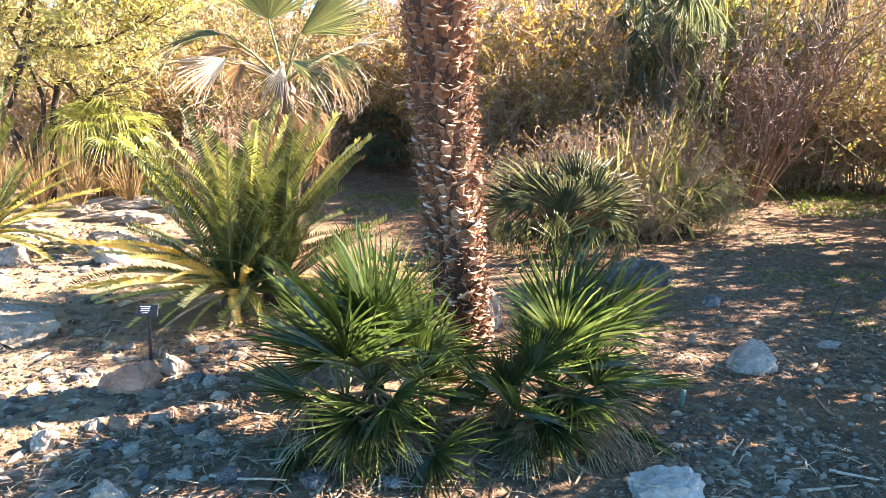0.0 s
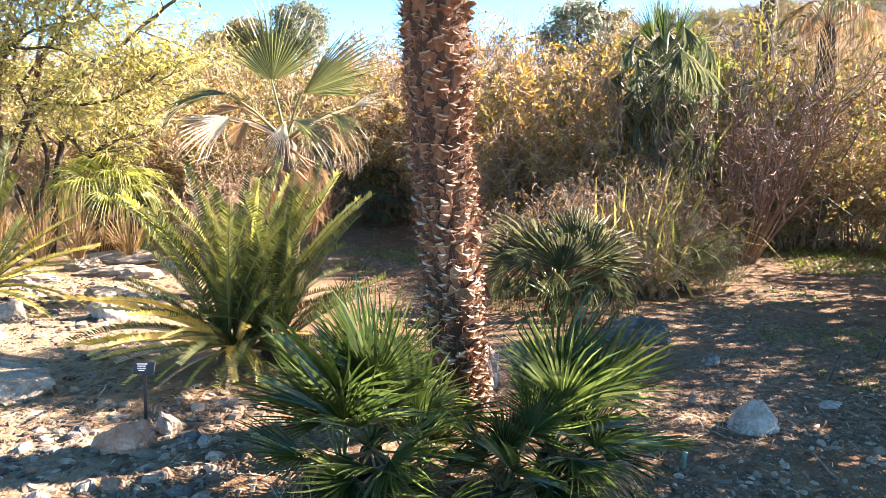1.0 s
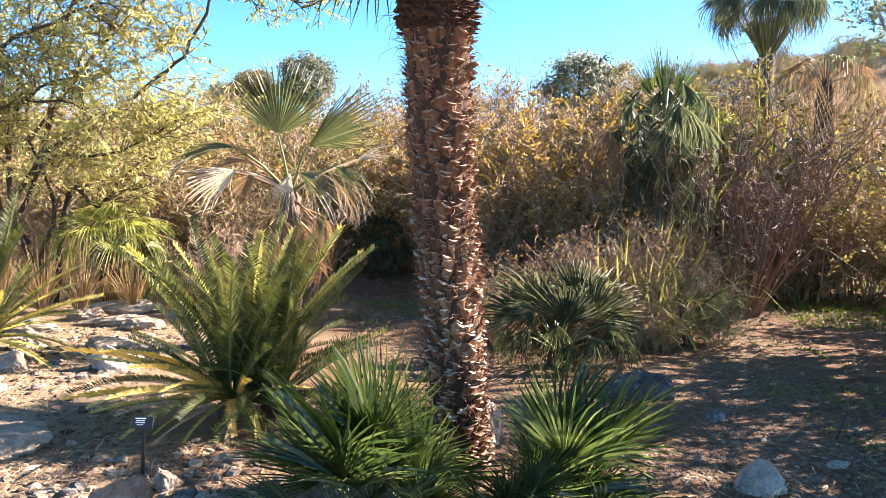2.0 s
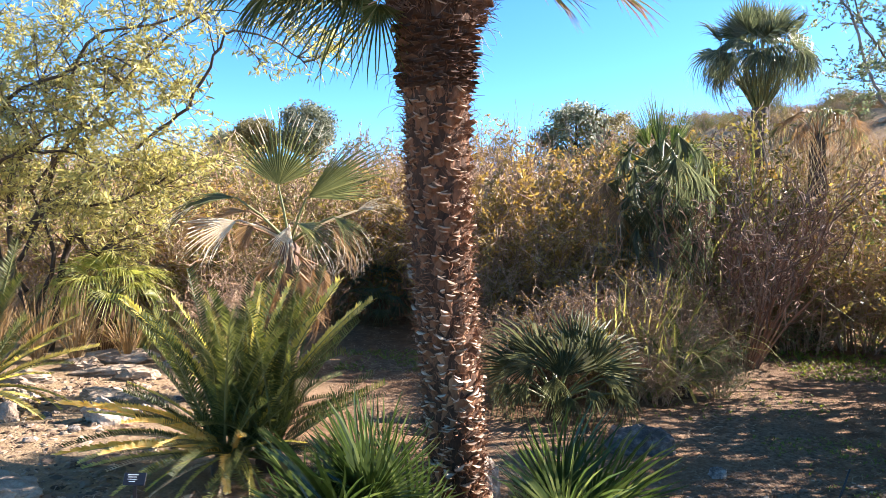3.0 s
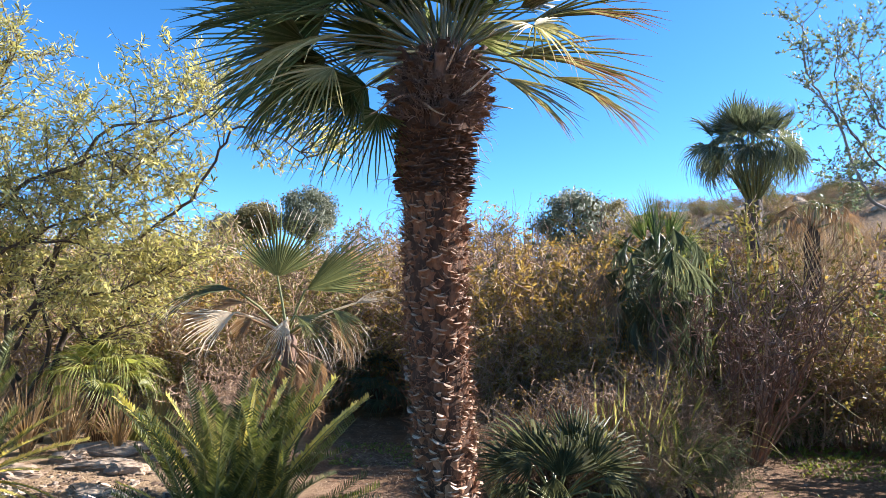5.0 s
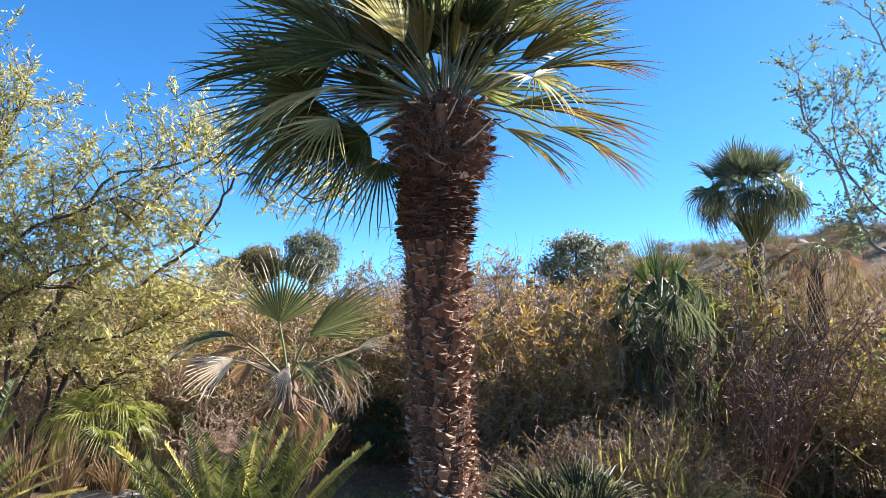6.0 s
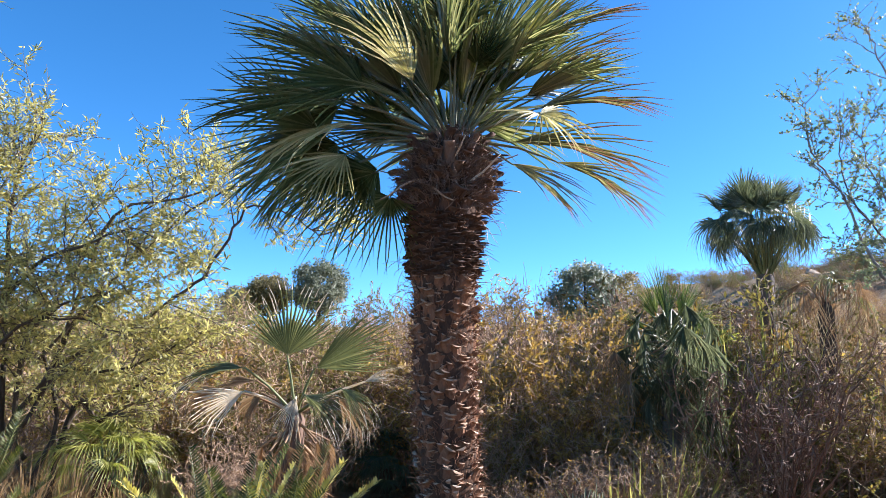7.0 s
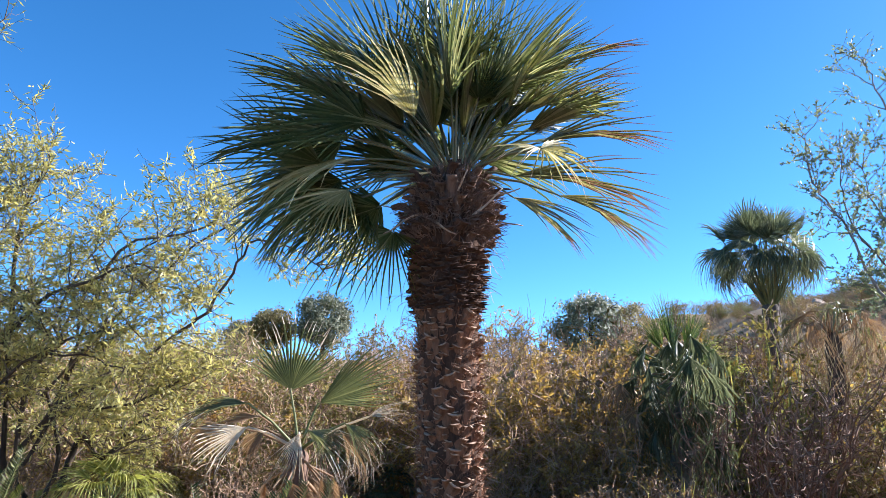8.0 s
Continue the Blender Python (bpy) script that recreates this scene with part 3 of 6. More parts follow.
    for k in range(120):
        a, z = k * 2.39996 + rng.uniform(-0.2, 0.2), 2.76 + 0.36 * k / 120
        cx, r = trunk_at(z)
        d = Vector((math.sin(a), math.cos(a), 0))
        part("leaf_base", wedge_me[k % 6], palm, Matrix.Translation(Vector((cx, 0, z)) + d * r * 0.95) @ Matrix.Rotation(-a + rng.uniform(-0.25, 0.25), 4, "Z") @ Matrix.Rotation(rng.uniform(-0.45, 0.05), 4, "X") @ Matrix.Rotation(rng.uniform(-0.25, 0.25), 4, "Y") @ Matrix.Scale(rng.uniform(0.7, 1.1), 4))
    # a few broken stalks and thin hanging threads
    for k in range(9):
        a, z = (3.5, 2.6, 3.9, 1.2, 5.0, 3.1, 2.2, 0.3, 4.4)[k], 2.92 + 0.03 * k
        cx, r = trunk_at(z)
        d = Vector((math.sin(a), math.cos(a), 0))
        stub = Build()
        stub.tube(wander(rng, (0, 0, 0), Vector((d.x + rng.uniform(-0.8, 0.8), d.y * 0.4, rng.uniform(-0.5, 0.9))), rng.uniform(0.16, 0.28), 5, 0.12), [0.007, 0.007, 0.006, 0.005, 0.004, 0.003], 5, 0, True)
        part("broken_stalk", stub.mesh("broken_stalk", [BOOT_CUT], True), palm, Matrix.Translation(Vector((cx, 0, z)) + d * (r + 0.02)), "dry broken leaf stalk")
    threads = Build()
    for k in range(46):
        z = rng.uniform(1.9, 2.9)
        a = rng.choice((1.57, 1.57, -1.57)) + rng.uniform(-0.7, 0.7)
        cx, r = trunk_at(z)
        d = Vector((math.sin(a), math.cos(a), rng.uniform(-0.6, 0.5)))
        threads.tube(wander(rng, Vector((cx + d.x * r, d.y * r, z)), d, rng.uniform(0.08, 0.22), 5, 0.25, -0.12), [0.0014] * 5 + [0.0008], 3)
    part("fibre_threads", threads.mesh("fibre_threads", [BOOT_CUT]), palm, kind="stuff")
    common = dict(stalk=0.02, arch=0.0, radius=1.0)
    kinds = {
        "fans": Fans(21, 7, [CROWN_GREEN, CROWN_GREEN], n=27, spread=145, split=0.23, droop=0.02, tip=0.14, cup=0.16, fold=1.3, hang=0, width=0.0075, slim=0.30, point=2.6, stalk_mat=CROWN_STALK, **common),
        "hanging": Fans(25, 2, [CROWN_GREEN, CROWN_GREEN], n=28, spread=170, split=0.25, droop=0.02, tip=0.14, cup=0.1, fold=1.2, hang=0, width=0.0075, slim=0.30, point=2.6, stalk_mat=CROWN_STALK, **common),
        "rusty": Fans(22, 4, [RUSTING, RED_TIP], n=18, spread=66, split=0.24, droop=0.05, tip=0.2, cup=0.4, fold=1.2, hang=0, width=0.0075, slim=0.30, point=2.6, stalk_mat=CROWN_STALK, **common),
        "pale": Fans(23, 3, [PALE_FAN, PALE_FAN], n=19, spread=115, split=0.24, droop=0.03, tip=0.25, cup=0.1, fold=0.9, hang=0, width=0.0075, slim=0.30, point=2.6, stalk_mat=CROWN_STALK, **common),
        "silver": Fans(24, 2, [PALE_FAN, DEAD_LEAF], n=26, spread=240, split=0.22, droop=0.1, tip=0.3, cup=0.2, fold=0.9, hang=0, width=0.009, taper=0.1, slim=0.30, point=2.6, stalk_mat=CROWN_STALK, **common),
    }
    remarks = {"fans": "", "hanging": "", "rusty": "green fan leaf with rusty dry tips", "pale": "fan leaf with pale yellowing segments", "silver": "fan leaf with pale yellowing segments"}
    top = Vector((-0.02, 0, 3.24))

    def leaf(kind, hub, tip, face, s=1.0):
        hub, tip = Vector(hub), Vector(tip)
        out = (hub - top).normalized()
        root = top + Vector((out.x * 0.13, out.y * 0.13, 0.03 + 0.06 * out.z))
        set_fan(kinds[kind], palm, root, hub, hub + (tip - hub) * (1.3 if kind == "pale" else 1.14 if kind == "rusty" or hub.x < -0.3 else 1.04), face, remarks[kind])

    # leaves round the sides and the front: hub, tip, upper side
    for hx, hy, hz, tx, ty, tz, kind, fx, fy, fz in (
        (-0.22, 3.25, 3.37, -0.47, 3.10, 3.75, "pale", 0.75, -0.75, 0.3),
        (-0.53, 3.50, 3.25, -1.08, 3.42, 3.18, "pale", 0.4, -0.3, 0.9),
        (-0.57, 3.40, 3.04, -0.78, 3.20, 2.77, "pale", 0.3, -0.5, 0.8),
        (-0.72, 3.80, 3.53, -1.50, 3.80, 3.60, "fans", 0.2, -0.7, 0.7),
        (-0.80, 3.80, 3.33, -1.50, 3.85, 3.38, "fans", 0.2, 0.5, 0.8),
        (-0.73, 3.75, 3.28, -1.39, 3.70, 3.01, "fans", -0.2, -0.6, 0.8),
        (-0.65, 3.75, 3.71, -1.28, 3.70, 3.98, "fans", 0.5, -0.6, 0.6),
        (-0.52, 3.75, 3.86, -0.99, 3.70, 4.28, "fans", 0.6, -0.7, 0.4),
        (-0.52, 3.60, 3.51, -1.17, 3.45, 3.60, "fans", 0.4, -0.8, 0.5),
        (-0.70, 3.90, 3.52, -1.38, 4.00, 3.25, "fans", -0.2, -0.9, 0.3),
        (-0.57, 3.80, 3.12, -0.99, 3.80, 2.76, "fans", -0.5, -0.6, 0.6),
        (-0.36, 3.70, 2.90, -0.50, 3.66, 2.50, "hanging", 0.1, -1.0, 0.15),
        (-0.80, 3.90, 3.22, -1.28, 3.90, 2.83, "fans", -0.5, -0.5, 0.7),
        (-0.66, 3.70, 3.20, -1.20, 3.62, 2.90, "fans", 0.2, -0.7, 0.7),
        (-0.55, 3.74, 3.10, -0.90, 3.70, 2.80, "fans", 0.1, -0.9, 0.4),
        (-0.62, 3.62, 3.42, -1.24, 3.50, 3.42, "fans", 0.5, -0.5, 0.7),
        (0.44, 3.45, 3.30, 0.72, 3.25, 3.14, "silver", 0.3, -0.7, 0.7),
        (0.46, 3.75, 3.45, 1.17, 3.75, 3.50, "rusty", 0.0, -0.6, 0.8),
        (0.30, 3.68, 3.22, 1.09, 3.65, 3.08, "rusty", 0.1, -0.6, 0.8),
        (0.56, 3.70, 3.12, 1.09, 3.65, 2.82, "rusty", 0.4, -0.6, 0.7),
        (0.30, 3.65, 3.09, 0.69, 3.50, 2.78, "rusty", 0.4, -0.7, 0.6),
        (0.31, 3.75, 3.79, 1.01, 3.75, 4.16, "rusty", -0.3, -0.7, 0.6),
        (0.37, 3.70, 3.60, 0.96, 3.70, 3.94, "rusty", -0.2, -0.8, 0.5),
        (0.30, 3.90, 3.75, 0.99, 4.00, 3.90, "fans", 0.0, -0.5, 0.9),
        (0.03, 3.85, 3.67, 0.07, 3.85, 4.59, "fans", 0.1, 1.0, 0.0),
        (0.18, 3.90, 3.82, 0.50, 3.95, 4.57, "fans", -0.3, 0.9, 0.1),
        (0.26, 3.80, 3.76, 0.69, 3.80, 4.27, "fans", -0.5, -0.8, 0.4),
        (-0.19, 3.85, 3.87, -0.31, 3.80, 4.67, "fans", 0.1, 1.0, 0.1),
        (-0.40, 3.90, 3.90, -0.81, 3.95, 4.65, "fans", 0.3, 0.9, 0.2),
        (-0.01, 3.60, 3.86, -0.05, 3.50, 4.57, "fans", 0.0, -1.0, 0.2),
    ):
        leaf(kind, (hx, hy - PALM_Y, hz), (tx, ty - PALM_Y, tz), (fx, fy, fz))
    # shaded leaves that fill the crown, behind and between the others
    for k in range(16):
        az = radians(200 + 137.508 * k)
        el = radians(rng.uniform(-38, 72))
        d = Vector((math.sin(az) * math.cos(el), math.cos(az) * math.cos(el) * 0.8, math.sin(el)))
        if d.y < -0.35 or (d.x > 0.15 and el < radians(28)) or (abs(d.x) < 0.3 and el < radians(-8)):
            continue
        hub = top + d * rng.uniform(0.34, 0.62)
        tip = hub + (d + Vector((-0.12, 0, rng.uniform(-0.25, 0.1)))).normalized() * rng.uniform(0.58, 0.76)
        leaf("fans", hub, tip, (rng.gauss(0, 0.45), rng.gauss(-0.25, 0.5), 0.7))
    # leaves at the back and over the top
    for k in range(30):
        az = radians(k * 137.508)
        el = radians(86 - 82 * (k / 30) ** 0.9 + rng.uniform(-5, 5))
        d = Vector((math.sin(az) * math.cos(el), math.cos(az) * math.cos(el), math.sin(el)))
        if d.y < -0.25 and el < radians(62):
            continue
        if d.x > 0.3 and el < radians(24):
            continue
        hub = top + d * rng.uniform(0.26, 0.52)
        sag = Vector((0, 0, -rng.uniform(0.0, 0.25)))
        face = Vector((-d.x * d.z, -d.y * d.z, 1 - d.z * d.z)) + Vector((rng.gauss(0, 0.5), rng.gauss(0, 0.5), 0.05))
        leaf("fans", hub, hub + (d + sag).normalized() * rng.uniform(0.68, 0.84), face)
    return palm


tall_palm()

# ---------------------------------------------------------------- the low fan palms at its foot
LOW_FANS = Fans(31, 8, [FAN_GREEN, FAN_GREEN], stalk=0.32, arch=0.03, n=24, slim=0.10, radius=0.47, spread=152, split=0.245, droop=0.03, tip=0.12, cup=0.2, fold=1.1, hang=4, width=0.007, point=2.4)
LOW_DEAD = Fans(32, 5, [DEAD_BROWN, DEAD_LEAF], stalk=0.30, arch=0.02, n=13, radius=0.38, spread=75, split=0.22, droop=0.35, tip=0.9, cup=0.3, hang=25, width=0.007, stalk_mat=DEAD_BROWN)


DRY_FANS = Fans(33, 3, [DEAD_LEAF, DEAD_LEAF], stalk=0.30, arch=0.02, n=10, radius=0.40, spread=50, split=0.2, droop=0.2, tip=0.4, cup=0.2, hang=10, width=0.007, stalk_mat=DEAD_BROWN)


def low_palm(x, y, seed, stems, inner, label, reach=1.0, dead=8, pale=()):
    """inner: +1 or -1, the side in x on which the tall trunk stands; leaves on that side stay short."""
    rng = random.Random(seed)
    palm = thing("low_fan_palm", label, "fan palm", pose(x, y, land(x, y)), "fan palms round the tall trunk")
    for sx, sy, h, n in stems:
        stem = Build()
        pts = [Vector((sx, sy, -0.05)), Vector((sx, sy, h * 0.5)), Vector((sx * 1.05, sy, h))]
        stem.tube(pts, [0.06, 0.065, 0.05], 10, 0, True)
        part("stem", stem.mesh("stem", [FIBRE], True), palm, label="short fibrous brown stem")
        for k in range(n):
            u = k / n
            az = k * 137.508 + seed * 40 + rng.uniform(-12, 12)
            el = 86 - 84 * u ** 1.05 + rng.uniform(-7, 7)
            s = rng.uniform(0.85, 1.1) * reach * (1.12 if el > 52 else 0.9)
            if inner * math.sin(radians(az)) > 0.15 and el > 18:
                s *= 0.62
            LOW_FANS.put(palm, aim(Vector((sx, sy, h)), az, el, rng.uniform(-40, 40), s))
    for k in range(dead):
        sx, sy, h, n = stems[k % len(stems)]
        az = 180 + rng.uniform(-100, 100)
        LOW_DEAD.put(palm, aim(Vector((sx, sy - 0.04, h)), az, rng.uniform(-24, 8), rng.uniform(-40, 40), rng.uniform(0.8, 1.05)), None, "dry tan dead fan leaf")
    for k in range(0, 12, 2):
        sx, sy, h, n = stems[k % len(stems)]
        LOW_FANS.put(palm, aim(Vector((sx, sy - 0.03, h)), 95 + 15.5 * k + rng.uniform(-8, 8), rng.uniform(-24, 12), rng.uniform(-50, 50), rng.uniform(0.8, 1.0) * reach))
    for az, el, s in pale:
        DRY_FANS.put(palm, aim(Vector((0, -0.05, 0.12)), az, el, 10, s), None, "dry tan dead fan leaf")
    return palm


low_palm(-0.24, 3.02, 3, [(-0.08, 0.0, 0.18, 19), (0.14, -0.10, 0.05, 8), (-0.20, -0.05, 0.08, 9)], 1, "low green fan palm with stiff leaves, sunlit from behind", 0.95, 13, ((-128, -4, 1.1), (-150, -6, 1.0), (165, -8, 0.9)))
low_palm(0.44, 3.05, 5, [(0.06, 0.0, 0.15, 19), (-0.16, -0.14, 0.03, 8), (0.20, 0.0, 0.06, 9)], -1, "bright green low fan palm with dry leaves under it", 0.88, 14, ((-165, -8, 1.0), (170, -10, 0.9), (150, -6, 0.95)))

# ---------------------------------------------------------------- cycads
_r = random.Random(41)
CYCAD_FRONDS = [frond_mesh(_r, 1.12, 58, 0.080, a, [CYCAD_GREEN, PETIOLE], 0.0105, 54, 40, t) for a, t in ((0.2, 0.10), (0.4, -0.12), (0.6, 0.08), (0.85, -0.06), (0.3, 0.0), (1.0, 0.12))]
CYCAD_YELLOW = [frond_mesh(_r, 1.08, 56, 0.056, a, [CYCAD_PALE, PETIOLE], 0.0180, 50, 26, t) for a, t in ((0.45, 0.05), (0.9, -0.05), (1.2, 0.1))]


def cycad(x, y, seed, count, size, label, pale=6, tilt=0.0, heads=((0, 0),)):
    rng = random.Random(seed)
    plant = thing("cycad", label, "cycad", pose(x, y, land(x, y)), "cycads")
    for hx, hy in heads:
        caudex = Build()
        caudex.tube([(hx, hy, -0.05), (hx, hy, 0.06), (hx, hy, 0.12), (hx, hy, 0.17)], [0.09, 0.10, 0.08, 0.04], 12, 0, True)
        part("stem", caudex.mesh("stem", [FIBRE], True), plant, label="short scaly brown stem")
        for k in range(count):
            u = k / count
            az = k * 137.508 + seed * 17 + rng.uniform(-10, 10)
            el = 88 - 58 * u ** 1.1 + rng.uniform(-6, 6)
            d = Vector((math.sin(radians(az)), math.cos(radians(az)), 0))
            part("frond", CYCAD_FRONDS[rng.randrange(6)], plant, aim(Vector((hx, hy, 0.13)) + d * 0.05, az + rng.uniform(-25, 25), el, rng.uniform(-55, 55), size * rng.uniform(0.78, 1.08) * (1.18 if el > 58 else 0.88)))
    for k in range(pale):
        az = 180 + rng.uniform(-120, 120)
        part("frond", CYCAD_YELLOW[k % 3], plant, aim(Vector((0, 0, 0.15)), az, rng.uniform(-4, 24), rng.uniform(-40, 40), size * rng.uniform(0.65, 0.85)), "yellowing drooping frond")
    return plant


big = cycad(-1.42, 4.72, 7, 40, 1.0, "large green cycad with arching feathery fronds, some yellowing", 0, heads=((-0.05, 0.0), (0.22, 0.12)))
_r = random.Random(43)
for k in range(17):
    part("frond", CYCAD_FRONDS[(3, 5, 2)[k % 3]], big, aim(Vector((0.05, 0, 0.13)), 60 + 9.5 * k, _r.uniform(-8, 36), _r.uniform(-40, 40), _r.uniform(0.5, 0.92)))
# upright fronds in the pale leaf colour, painted as if the sun caught them
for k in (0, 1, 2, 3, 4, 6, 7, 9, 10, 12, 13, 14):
    part("frond", CYCAD_YELLOW[0], big, aim(Vector((0.08, 0.03, 0.13)), (-75, 60, -20, 100, -110, 20, 80, -50, 140, -140, 45, -90, 5, 115, -35)[k], 56 + 1.9 * k, _r.uniform(-50, 50), _r.uniform(1.16, 1.36)), "upright yellow-green frond with sunlight put into its colour")
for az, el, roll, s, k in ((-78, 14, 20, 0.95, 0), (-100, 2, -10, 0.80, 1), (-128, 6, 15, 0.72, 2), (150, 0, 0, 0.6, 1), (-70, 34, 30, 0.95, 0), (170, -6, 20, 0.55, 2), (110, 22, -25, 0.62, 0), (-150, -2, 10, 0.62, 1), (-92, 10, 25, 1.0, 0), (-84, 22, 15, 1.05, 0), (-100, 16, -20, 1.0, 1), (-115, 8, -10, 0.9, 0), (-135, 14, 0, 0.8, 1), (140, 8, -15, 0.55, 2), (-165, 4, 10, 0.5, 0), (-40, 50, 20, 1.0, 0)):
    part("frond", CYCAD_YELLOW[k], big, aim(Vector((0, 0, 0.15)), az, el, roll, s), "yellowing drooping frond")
# sunlight is put into the tan of these fronds, which the crown shades
CYCAD_SUN_TAN = [frond_mesh(_r, 1.05, 62, 0.062, a, [CYCAD_TAN, CYCAD_TAN], 0.024, 42, 20, t) for a, t in ((0.5, 0.08), (0.9, -0.08))]
for az, el, roll, s, k in ((-118, 44, 35, 1.0, 1), (-134, 40, 40, 0.95, 1), (-152, 36, 30, 0.85, 1), (-100, 32, 40, 1.12, 0), (-142, 26, 45, 0.95, 0), (150, 46, -30, 0.68, 1), (-125, 22, 30, 1.05, 0), (172, 20, 10, 0.75, 1)):
    part("frond", CYCAD_SUN_TAN[k], big, aim(Vector((0, -0.07, 0.15)), az, el, roll, s), "tan-yellow drooping frond")
CYCAD_DEAD = [frond_mesh(_r, 1.0, 40, 0.06, a, [DEAD_LEAF, DEAD_LEAF], 0.014, 45, 30, 0.1) for a in (0.5, 0.9)]
for az, el, roll, s, k in ((-104, 22, 10, 0.95, 0), (-116, 12, -20, 0.85, 1), (170, 2, 10, 0.6, 1), (-150, 6, 30, 0.7, 0)):
    part("frond", CYCAD_DEAD[k], big, aim(Vector((0, 0, 0.13)), az, el, roll, s), "dry grey dead frond")
side = cycad(-4.3, 6.3, 9, 30, 1.12, "green cycad with broad drooping fronds beside pale stones", 4)
for az, el, roll, s in ((80, 48, 20, 1.1), (95, 38, -15, 1.12), (70, 30, 25, 1.05), (110, 24, 0, 1.0), (88, 12, -20, 0.95), (120, 8, 15, 0.9), (75, -2, 10, 0.7), (130, 40, -25, 1.05)):
    part("frond", CYCAD_YELLOW[0 if el > 15 else 1], side, aim(Vector((0.05, 0, 0.15)), az, el, roll, s), "yellowing drooping frond")
cycad(2.5, 7.2, 12, 7, 0.62, "small pale green cycad under dry brush", 4)

# ---------------------------------------------------------------- other palms


def palm(x, y, top, seed, label, fans, count, el_hi, el_lo, trunk_r=0.12, trunk_mat=None, dead=None, dead_count=0, group="", dead_el=(-75, -25)):
    """A palm with a plain trunk, a crown of fan leaves and, where it has one, a skirt of dead ones."""
    rng = random.Random(seed)
    z = land(x, y)
    plant = thing("fan_palm", label, "palm", pose(x, y, z), group)
    h = top - z
    t = Build()
    rows = []
    for k in range(25):
        u = k / 24
        r = trunk_r * (1.15 - 0.2 * u) * (1 + 0.06 * (k % 2)) * (0.5 if k == 24 else 1)
        rows.append([Vector((math.cos(a) * r * (1 + 0.06 * noise.noise((math.cos(a) * 2, math.sin(a) * 2, k * 0.8))), math.sin(a) * r, -0.1 + (h + 0.1) * u)) for a in (2 * math.pi * s / 14 for s in range(14))])
    t.grid(rows, closed=True)
    part("trunk", t.mesh("trunk", [trunk_mat or GREY_BARK], True), plant)
    crown = Vector((0, 0, h - 0.05))
    for k in range(count):
        u = (k + 0.5) / count
        az = k * 137.508 + seed * 31
        el = el_hi + (el_lo - el_hi) * u + rng.uniform(-7, 7)
        fans.put(plant, aim(crown, az, el, rng.uniform(-25, 25), rng.uniform(0.85, 1.08)))
    for k in range(dead_count):
        dead.put(plant, aim(crown - Vector((0, 0, rng.uniform(0, 0.25))), k * 137.508 + 20, rng.uniform(*dead_el), rng.uniform(-40, 40), rng.uniform(0.8, 1.05)), None, "brown dead hanging leaf")
    return plant


# dusky green fan palm without a trunk
FREE = dict(stalk=0.02, arch=0.0, radius=1.0, hang=0)
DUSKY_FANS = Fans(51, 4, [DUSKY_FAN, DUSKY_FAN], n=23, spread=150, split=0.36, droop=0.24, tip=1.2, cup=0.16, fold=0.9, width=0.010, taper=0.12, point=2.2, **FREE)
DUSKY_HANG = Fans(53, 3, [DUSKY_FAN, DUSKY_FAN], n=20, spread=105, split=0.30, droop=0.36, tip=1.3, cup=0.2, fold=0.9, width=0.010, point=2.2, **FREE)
DUSKY_DEAD = Fans(52, 3, [DEAD_BROWN, DEAD_BROWN], stalk=0.4, n=22, radius=0.5, spread=100, split=0.35, droop=0.4, tip=0.8, cup=0.3, hang=25, width=0.01, stalk_mat=DEAD_BROWN)
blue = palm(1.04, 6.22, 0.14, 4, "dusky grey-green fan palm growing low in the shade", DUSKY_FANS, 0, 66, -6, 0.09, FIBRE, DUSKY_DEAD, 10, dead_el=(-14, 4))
foot = blue.matrix_basis.translation
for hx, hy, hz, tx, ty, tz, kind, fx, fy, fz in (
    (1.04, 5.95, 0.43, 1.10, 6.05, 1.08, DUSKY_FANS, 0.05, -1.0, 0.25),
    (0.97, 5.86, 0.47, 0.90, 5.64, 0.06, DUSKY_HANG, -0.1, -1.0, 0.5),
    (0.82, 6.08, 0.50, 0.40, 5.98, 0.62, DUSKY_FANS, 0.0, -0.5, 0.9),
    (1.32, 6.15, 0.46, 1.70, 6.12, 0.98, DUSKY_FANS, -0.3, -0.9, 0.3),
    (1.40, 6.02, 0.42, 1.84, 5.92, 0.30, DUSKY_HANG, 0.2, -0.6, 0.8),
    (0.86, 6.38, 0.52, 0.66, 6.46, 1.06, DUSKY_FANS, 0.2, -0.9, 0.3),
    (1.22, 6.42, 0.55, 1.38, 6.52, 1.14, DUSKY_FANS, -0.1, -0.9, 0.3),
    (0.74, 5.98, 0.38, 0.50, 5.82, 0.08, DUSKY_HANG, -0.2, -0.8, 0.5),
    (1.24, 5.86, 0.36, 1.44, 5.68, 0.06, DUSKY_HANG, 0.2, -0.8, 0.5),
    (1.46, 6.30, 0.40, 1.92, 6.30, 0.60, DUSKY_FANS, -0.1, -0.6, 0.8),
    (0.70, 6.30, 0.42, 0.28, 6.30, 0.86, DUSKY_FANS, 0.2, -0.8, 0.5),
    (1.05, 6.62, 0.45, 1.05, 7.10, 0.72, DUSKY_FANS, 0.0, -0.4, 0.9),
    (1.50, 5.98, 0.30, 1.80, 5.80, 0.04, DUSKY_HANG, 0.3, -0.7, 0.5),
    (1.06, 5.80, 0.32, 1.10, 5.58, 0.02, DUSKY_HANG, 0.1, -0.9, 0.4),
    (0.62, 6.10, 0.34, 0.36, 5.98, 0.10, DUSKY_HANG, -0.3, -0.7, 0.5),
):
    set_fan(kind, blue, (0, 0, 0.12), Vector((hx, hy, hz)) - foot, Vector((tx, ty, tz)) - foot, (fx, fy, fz))

